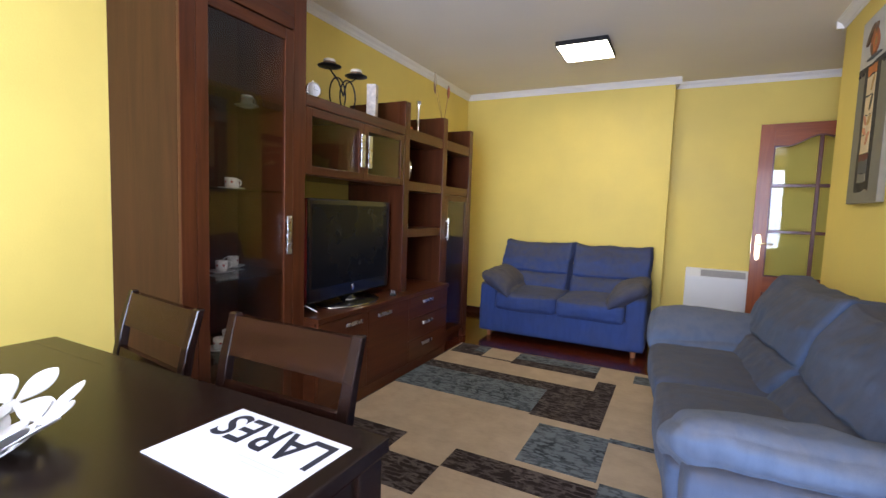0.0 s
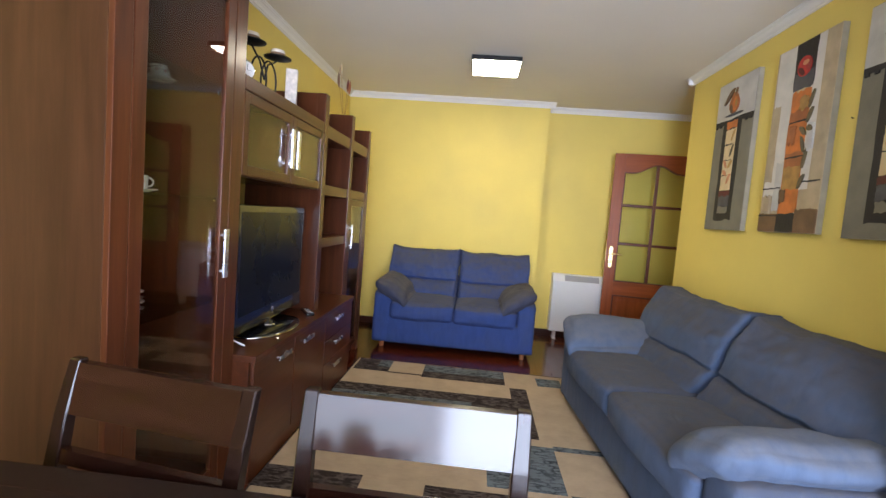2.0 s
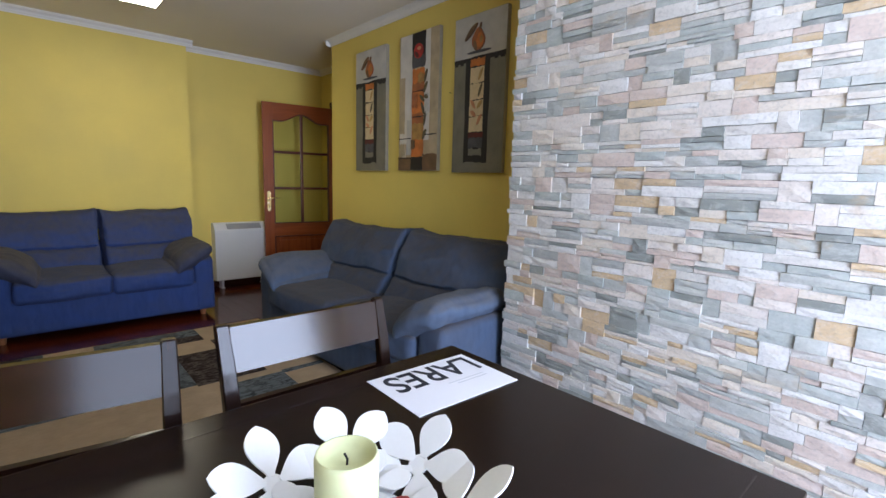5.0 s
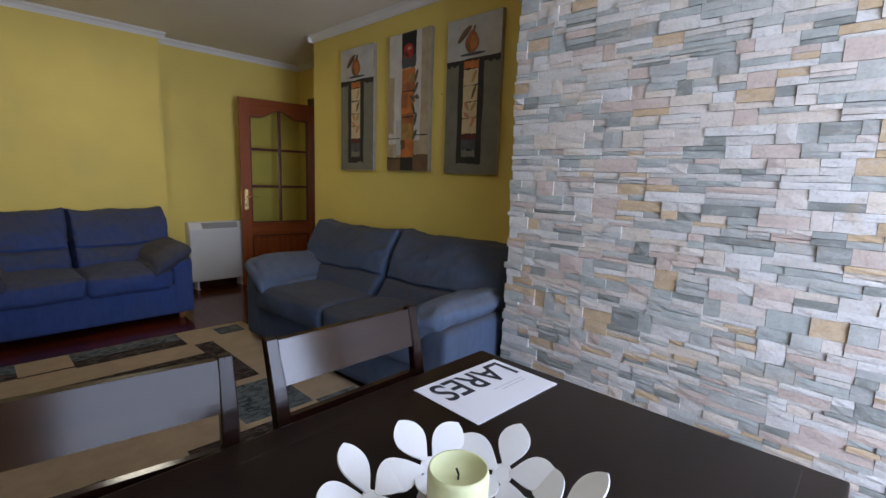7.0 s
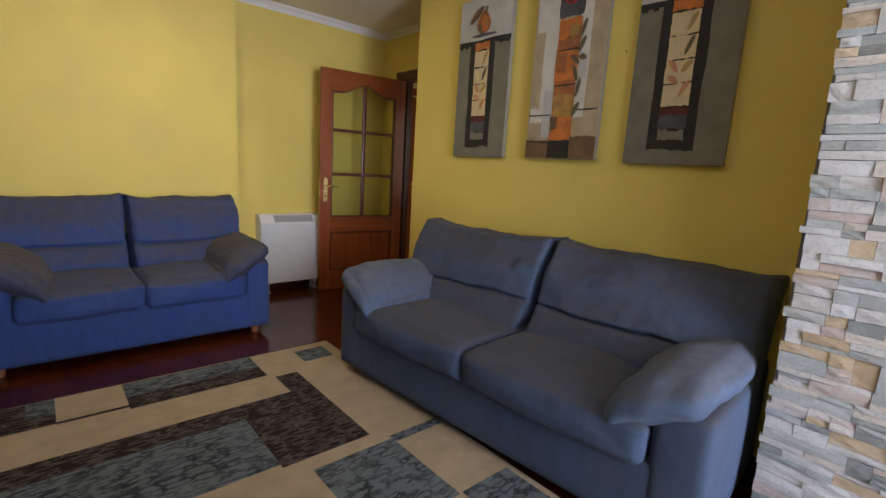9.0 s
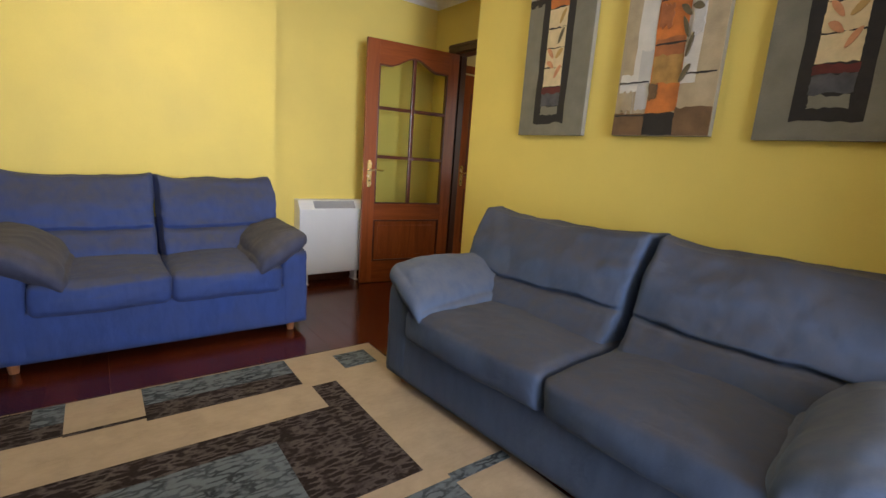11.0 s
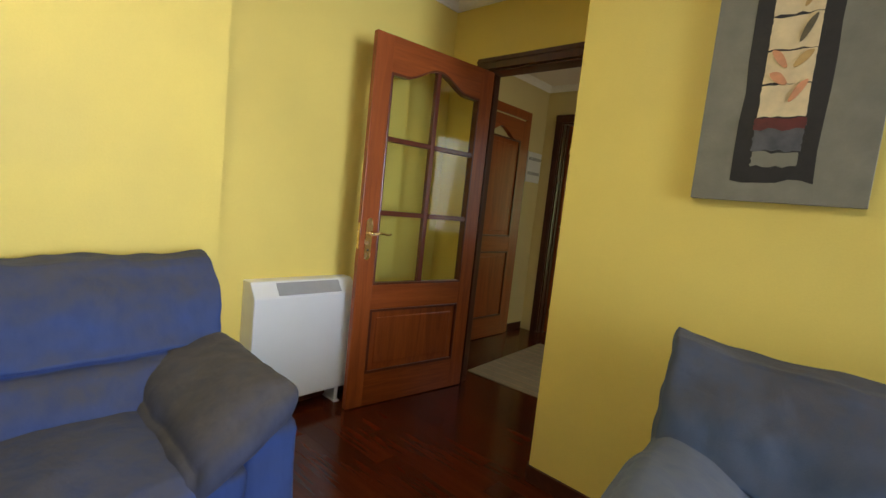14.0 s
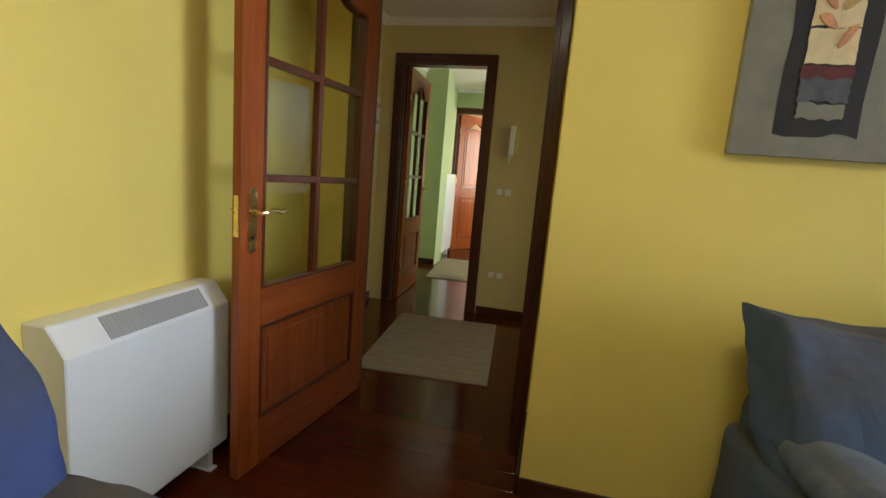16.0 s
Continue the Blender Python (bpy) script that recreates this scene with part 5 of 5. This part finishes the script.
# ---------- ornaments on the wall unit ----------
SHELF_TOP = 1.795
clock = thing("table_clock", (-1.43, 2.545, SHELF_TOP), "small round glass table clock on the cabinet", "clock", turn=-25)
part("case", lathe([(0, -0.014), (0.040, -0.014), (0.044, -0.008), (0.044, 0.010), (0.040, 0.014), (0, 0.014)], 28), CHROME, clock, smooth=True).matrix_basis = pose(0, 0, 0.052, 0, 90, 0)
part("dial", lathe([(0, 0), (0.036, 0), (0.036, 0.001), (0, 0.001)], 28), CHINA, clock).matrix_basis = pose(0.0145, 0, 0.052, 0, 90, 0)
part("clock_hand", box(0.0158, 0.0164, -0.001, 0.001, 0.052, 0.080, 0), IRON, clock)
part("clock_hand", box(0.0158, 0.0164, 0.0, 0.020, 0.051, 0.053, 0), IRON, clock)
part("stand", box(-0.02, 0.018, -0.035, 0.035, 0, 0.012, 0.003), CHROME, clock)
part("knob", lathe([(0, 0), (0.006, 0), (0.007, 0.008), (0, 0.012)], 10), CHROME, clock).matrix_basis = pose(0, 0, 0.095)

ch_ = thing("candle_holder", (-1.53, 2.915, SHELF_TOP), "black wrought-iron candle holder with two round candles", "candle holder", turn=-12)
part("foot", box(-0.05, 0.05, -0.16, 0.19, 0, 0.010, 0.003), IRON, ch_)
for y0 in (-0.035, 0.045):
    part("loop", tube([(0, y0 + 0.062 * math.cos(a), 0.115 + 0.105 * math.sin(a)) for a in [2 * math.pi * i / 28 for i in range(29)]], 0.005, 6), IRON, ch_)
for y0, zt in ((-0.100, 0.262), (0.112, 0.250)):
    part("arm", tube([(0, 0.01, 0.115), (0, y0 * 0.3, 0.20), (0, y0 * 0.8, zt - 0.02), (0, y0, zt)], 0.005, 6), IRON, ch_)
    dish = part("dish", lathe([(0, 0), (0.035, 0.002), (0.072, 0.010), (0.073, 0.013), (0.035, 0.007), (0, 0.006)], 24), IRON, ch_, smooth=True)
    dish.location = (0, y0, zt)
    cd = part("candle", lathe([(0, 0.006), (0.036, 0.006), (0.038, 0.012), (0.038, 0.045), (0.034, 0.052), (0, 0.050)], 24), WAX_WHITE, dish, "ivory candle with brown band", True)
    bd = part("band", lathe([(0.0386, 0.022), (0.0392, 0.022), (0.0392, 0.034), (0.0386, 0.034)], 24), P_BROWN, dish)

vase = thing("square_vase", (-1.49, 3.185, SHELF_TOP), "tall square cream vase with brown marbling", "vase", turn=20)
part("body", box(-0.033, 0.033, -0.033, 0.033, 0, 0.248, 0.006), plain("marbled_ceramic", (0.62, 0.54, 0.45), 0.3, 0.0, 0.35, 28, 90, 0.05), vase)
part("mouth", box(-0.024, 0.024, -0.024, 0.024, 0.246, 0.2495, 0.001), P_BROWN, vase)

orn = thing("orange_ornament", (-1.50, 3.585, SHELF_TOP), "small orange and red decorative bowl figure", "ornament")
part("dish", lathe([(0, 0), (0.03, 0), (0.055, 0.020), (0.075, 0.030), (0.074, 0.034), (0.05, 0.026), (0, 0.012)], 24, 1, 1.3), P_ORANGE, orn, smooth=True)
part("figure", lathe([(0, 0.012), (0.025, 0.014), (0.030, 0.04), (0.016, 0.065), (0.020, 0.085), (0.010, 0.10), (0, 0.103)], 18), P_ORANGE, orn, smooth=True)
part("rim_bead", tube([(0.074 * math.cos(a), 0.096 * math.sin(a), 0.034) for a in [2 * math.pi * i / 24 for i in range(25)]], 0.003, 6), P_RED, orn)

stick = thing("candlestick", (-1.56, 3.93, SHELF_TOP), "slim polished silver candlestick", "candlestick")
part("body", lathe([(0, 0), (0.035, 0), (0.032, 0.008), (0.010, 0.02), (0.008, 0.12), (0.013, 0.15), (0.009, 0.19), (0.019, 0.275), (0.022, 0.305), (0.017, 0.305), (0, 0.25)], 20), CHROME, stick, smooth=True)

rv = thing("reed_vase", (-1.52, 4.31, 1.80), "slender glass vase holding dried reeds and red pods", "vase")
part("vase", lathe([(0, 0), (0.028, 0), (0.030, 0.006), (0.018, 0.05), (0.016, 0.14), (0.024, 0.20), (0.022, 0.20), (0.013, 0.14), (0, 0.01)], 20), plain("grey_green_glaze", (0.30, 0.30, 0.22), 0.2), rv, smooth=True)
for k, (dx, dy, h, m_) in enumerate(((0.0, -0.17, 0.50, P_BROWN), (0.02, 0.04, 0.50, P_RUST), (-0.01, 0.09, 0.53, P_DKRED), (0.03, -0.22, 0.55, P_BEIGE))):
    st_ = part("stem", tube([(0, 0, 0.03), (dx * 0.3, dy * 0.3, h * 0.5), (dx, dy, h - 0.06)], 0.0022, 6), P_OCHRE, rv)
    part("seed_head", tube([(dx, dy, h - 0.09), (dx * 1.05, dy * 1.05, h - 0.06), (dx * 1.1, dy * 1.1, h - 0.02), (dx * 1.15, dy * 1.15, h + 0.02)], [0.003, 0.011, 0.010, 0.002], 10), m_, st_)

ap = thing("apple_ornament", (-1.50, 3.60, 1.411), "white and silver apple-shaped ornament on the shelf", "ornament")
part("body", lathe([(0, 0.008), (0.03, 0.0), (0.062, 0.03), (0.075, 0.09), (0.072, 0.14), (0.05, 0.185), (0.02, 0.190), (0, 0.175)], 28), CHINA, ap, smooth=True)
part("stem", tube([(0, 0, 0.175), (0.004, 0.003, 0.21), (0.0, 0.010, 0.235)], 0.005, 8), CHROME, ap)
rnd = random.Random(5)
for k in range(16):
    a, z = math.radians(rnd.uniform(-60, 75)), rnd.uniform(0.04, 0.165)
    rr = 0.0755 if 0.06 < z < 0.15 else 0.066
    sp = part("mirror_patch", lathe([(0, 0), (0.013, 0.0), (0.009, 0.003), (0, 0.004)], 7), CHROME if k % 3 else IRON, ap)
    sp.matrix_basis = pose(rr * math.cos(a), rr * math.sin(a), z, 0, 90, math.degrees(a))

wv = thing("wavy_vase", (-1.50, 4.14, 1.412), "white wavy ceramic vase on the shelf", "vase")
part("body", lathe([(0, 0), (0.035, 0), (0.045, 0.03), (0.030, 0.07), (0.042, 0.11), (0.034, 0.15), (0.022, 0.185), (0.016, 0.19), (0, 0.15)], 24, 0.6, 1), CHINA, wv, smooth=True)
ph = thing("photo_frame", (-1.46, 3.56, 1.057), "small white photo frame leaning on the shelf", "photo frame", turn=-20)
part("frame", prism([(-0.055, 0), (0.055, 0), (0.055, 0.17), (-0.055, 0.17)], 0, 0.012, 0, 0.002), CHINA, ph).matrix_basis = pose(0, 0, 0.002, 0, -10, 0)
part("print", box(0.0125, 0.013, -0.038, 0.038, 0.022, 0.148, 0), P_BROWN, ph).matrix_basis = pose(0, 0, 0.002, 0, -10, 0)
pv = thing("oval_plate", (-1.52, 3.58, BZ), "white oval decorative plate leaning in the shelf", "plate", turn=-15)
part("plate", lathe([(0, 0), (0.10, 0.0), (0.125, 0.012), (0.124, 0.016), (0.10, 0.006), (0, 0.005)], 32, 1.0, 0.55), CHINA, pv, smooth=True).matrix_basis = pose(0, 0, 0.126, 0, 78, 0)
part("stand", box(-0.02, 0.05, -0.03, 0.03, 0, 0.012, 0.002), IRON, pv)
rem = thing("remote_control", (-1.36, 3.30, BZ), "black remote control lying on the sideboard", "remote control", turn=35)
part("body", box(-0.022, 0.022, -0.085, 0.085, 0, 0.018, 0.005), BLACK, rem)
for k in range(8):
    part("button", box(-0.012 + 0.018 * (k % 2), -0.002 + 0.018 * (k % 2), -0.06 + 0.03 * (k // 2), -0.05 + 0.03 * (k // 2), 0.018, 0.020, 0), VENT, rem)
cab = thing("television_cable", (-1.36, 2.49, BZ), "white cable behind the television", "cable")
part("cord", tube([(-0.30, 0.02, 0.004), (-0.12, 0.0, 0.03), (-0.04, -0.01, 0.045), (0.0, 0.03, 0.012), (-0.05, 0.07, 0.004)], 0.004, 6), CHINA, cab)

# ---------- fittings in the hall and corridor ----------
keys = thing("key_rack", (3.46, HALL_L, 1.52), "white panelled key rack on the hall wall", "key rack")
part("board", box(-0.12, 0.12, -0.012, 0, -0.02, 0.27, 0.003), CHINA, keys)
for z in (0.05, 0.19):
    part("strip", box(-0.10, 0.10, -0.018, -0.012, z, z + 0.03, 0.002), VENT, keys)
    for x in (-0.08, 0.0, 0.08):
        part("hook", tube([(x, -0.014, z + 0.015), (x, -0.035, z + 0.01), (x, -0.038, z + 0.022)], 0.003, 6), STEEL, keys)
phone = thing("entry_phone", (HALL_END, 4.90, 1.38), "pale entry phone with receiver on hall wall", "intercom")
part("base", box(-0.03, 0, -0.045, 0.045, 0.02, 0.22, 0.006), HALL_WALL, phone)
part("receiver", box(-0.062, -0.03, -0.022, 0.022, 0.0, 0.24, 0.010), CHINA, phone)
part("cord", tube([(-0.04, 0, 0.0), (-0.03, 0.01, -0.06), (-0.03, 0.02, -0.03), (-0.02, 0.02, 0.03)], 0.004, 6), CHINA, phone)
for nm, z, wd, lb in (("light_switch", 1.08, 0.14, "double light switch plate on the hall wall"), ("wall_socket", 0.368, 0.15, "double wall socket plate on the hall wall")):
    sw = thing(nm, (HALL_END, 4.93, z), lb, "switch" if z > 1 else "socket")
    part("plate", box(-0.009, 0, -wd / 2, wd / 2, -0.04, 0.04, 0.003), HALL_WALL, sw)
    for y in (-wd / 4, wd / 4):
        part("insert", box(-0.013, -0.009, y - 0.025, y + 0.025, -0.025, 0.025, 0.003), CHINA, sw)
rad = thing("corridor_heater", (5.88, 6.10, 0), "tall white radiator against the green corridor wall", "radiator")
part("body", box(0, 0.62, -0.13, -0.02, 0.10, 1.20, 0.008), WHITE_METAL, rad)
part("top_grille", box(0.03, 0.59, -0.12, -0.03, 1.20, 1.205, 0.001), VENT, rad)
for x in (0.05, 0.53):
    part("foot", box(x, x + 0.03, -0.10, -0.03, 0, 0.10, 0.002), WHITE_METAL, rad)
ns = thing("night_stand", (7.75, 5.45, 0), "small light wooden drawer chest in the far room", "chest")
part("body", box(0, 0.4, 0, 0.5, 0.0, 0.55, 0.005), LEG, ns)
for z in (0.04, 0.30):
    part("drawer", box(-0.015, 0, 0.02, 0.48, z, z + 0.22, 0.004), LEG, ns)
# frame on the closed wall, added round that lamp; there is no opening
fw = thing("window_2", (7.5, 4.325, 1.45), "unseen window-like frame added round the far room's lamp", "window", kind="structure")
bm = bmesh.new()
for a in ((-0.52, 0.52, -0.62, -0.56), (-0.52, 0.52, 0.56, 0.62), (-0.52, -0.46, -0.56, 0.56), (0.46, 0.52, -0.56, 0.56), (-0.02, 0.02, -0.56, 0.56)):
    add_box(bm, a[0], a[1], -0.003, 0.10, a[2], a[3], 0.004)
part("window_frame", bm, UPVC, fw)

# ---------- floor boards (nearest to the doorway as single pieces, the rest joined) ----------
floor = thing("floor", (0, 0, 0), "polished dark red-brown hardwood strip floor", "floor", kind="structure")
rnd = random.Random(11)
BW, GAP = 0.118, 0.0006
shared = {}


def board_mesh(length):
    key = round(length, 2)
    if key not in shared:
        bm = box(GAP / 2, BW - GAP / 2, GAP / 2, key - GAP / 2, -0.018, 0.0, 0.0)
        bmesh.ops.bevel(bm, geom=[e for e in bm.edges if all(v.co.z > -0.001 for v in e.verts)], offset=0.0004, segments=1, affect="EDGES")
        me = bpy.data.meshes.new("floor_board")
        bm.to_mesh(me)
        bm.free()
        me.materials.append(PLANK)
        shared[key] = me
    return shared[key]


rest_bm = bmesh.new()
rows_ = int((8.4 - LEFT) / BW)
for i in range(-int((LEFT - BAY_X) / BW), rows_):
    x = LEFT + i * BW
    y = SOUTH - rnd.uniform(0.0, 0.9)
    top_y = BAY if x < LEFT - 0.01 else FAR_R if x < DOORWALL else 6.6
    while y < top_y:
        ln = rnd.choice((0.6, 0.75, 0.9, 1.05, 1.2))
        y1 = min(y + ln, top_y)
        y0 = max(y, SOUTH if x < 0.9 else 0.5)
        if y1 - y0 > 0.06:
            if (0.3 < x < 3.7 and y1 > 3.2) or (LEFT < x < 0.5 and y1 > 4.0):
                ob = new("floor_board", board_mesh(y1 - y0))
                ob.location = (x, y0, 0)
                ob.parent = floor
            else:
                add_box(rest_bm, x + GAP / 2, x + BW - GAP / 2, y0 + GAP / 2, y1 - GAP / 2, -0.018, 0.0)
        y += ln
tagged(part("board_field", rest_bm, PLANK, floor), kind="stuff")

# ---------- split-stone facing ----------
facing = thing("stone_facing", (COL + 0.035, 0, 0), "split quartzite strip stone cladding in greys and tans", "stone wall", kind="structure")
part("mortar_bed", box(-0.006, 0.004, SOUTH, COL_END, 0, CEIL, 0), MORTAR, facing)
rnd = random.Random(23)


def stone_bm(bm, y0, y1, z0, z1, d, seed):
    """One split stone: uneven face of 3 x 2 cells, standing d proud, edges eased."""
    r = random.Random(seed)
    ny = 4 if y1 - y0 > 0.12 else 3
    g = 0.0007
    ys = [y0 + g + (y1 - y0 - 2 * g) * i / (ny - 1) for i in range(ny)]
    zs = [z0 + g, (z0 + z1) / 2, z1 - g]
    tilt_y, tilt_z = r.uniform(-0.002, 0.002), r.uniform(-0.0015, 0.0015)
    front = []
    for i, yy in enumerate(ys):
        col = []
        for j, zz in enumerate(zs):
            edge = i in (0, ny - 1) or j in (0, 2)
            x = -d + tilt_y * (2 * i / (ny - 1) - 1) + tilt_z * (j - 1) + r.uniform(-0.0011, 0.0011) + (0.0014 if edge else -0.0006)
            col.append(bm.verts.new((x, yy + (r.uniform(-0.002, 0.002) if 0 < i < ny - 1 else 0), zz + (r.uniform(-0.0012, 0.0012)))))
        front.append(col)
    for i in range(ny - 1):
        for j in range(2):
            bm.faces.new((front[i][j], front[i + 1][j], front[i + 1][j + 1], front[i][j + 1]))
    loop = [front[i][0] for i in range(ny)] + [front[-1][1]] + [front[i][2] for i in range(ny - 1, -1, -1)] + [front[0][1]]
    back = [bm.verts.new((0.0, v.co.y, v.co.z)) for v in loop]
    n = len(loop)
    for i in range(n):
        bm.faces.new((loop[i], back[i], back[(i + 1) % n], loop[(i + 1) % n]))


cells = []
z = 0.0
while z < CEIL - 0.01:
    hb = min(rnd.choice((0.048, 0.058, 0.07, 0.085)), CEIL - z)
    if CEIL - z - hb < 0.04:
        hb = CEIL - z
    y = SOUTH - rnd.uniform(0, 0.1)
    while y < COL_END:
        w = rnd.choice((0.06, 0.09, 0.12, 0.15, 0.19, 0.23))
        y1 = min(y + w, COL_END)
        if COL_END - y1 < 0.05:
            y1 = COL_END
        cuts = rnd.choice(((1,), (0.5, 1), (0.42, 1), (0.6, 1), (0.33, 0.67, 1), (0.3, 0.6, 1), (0.35, 1), (0.65, 1)))
        if w < 0.11:
            cuts = rnd.choice(((1,), (0.5, 1)))
        lo = 0.0
        for c in cuts:
            za, zb = z + hb * lo, z + hb * c
            parts_y = [max(y, SOUTH), y1]
            if y1 - parts_y[0] > 0.15 and rnd.random() < 0.62:
                parts_y.insert(1, parts_y[0] + (y1 - parts_y[0]) * rnd.uniform(0.3, 0.7))
            if y1 == COL_END:
                parts_y[-1] += rnd.uniform(-0.014, 0.008)
            for a, b in zip(parts_y, parts_y[1:]):
                if b - a > 0.012:
                    cells.append((a, b, za, zb, rnd.uniform(0.019, 0.028)))
            lo = c
        y = y1
    z += hb
field = bmesh.new()
near = [c for c in cells if c[1] > 0.75 and 0.75 < c[2] < 1.75]
near_set = set(near[:300])
for k, c in enumerate(cells):
    if c in near_set:
        bm = bmesh.new()
        stone_bm(bm, *c, k)
        part("stone", bm, STONE, facing)
    else:
        stone_bm(field, *c, k)
tagged(part("stone_field", field, STONE, facing), kind="stuff")
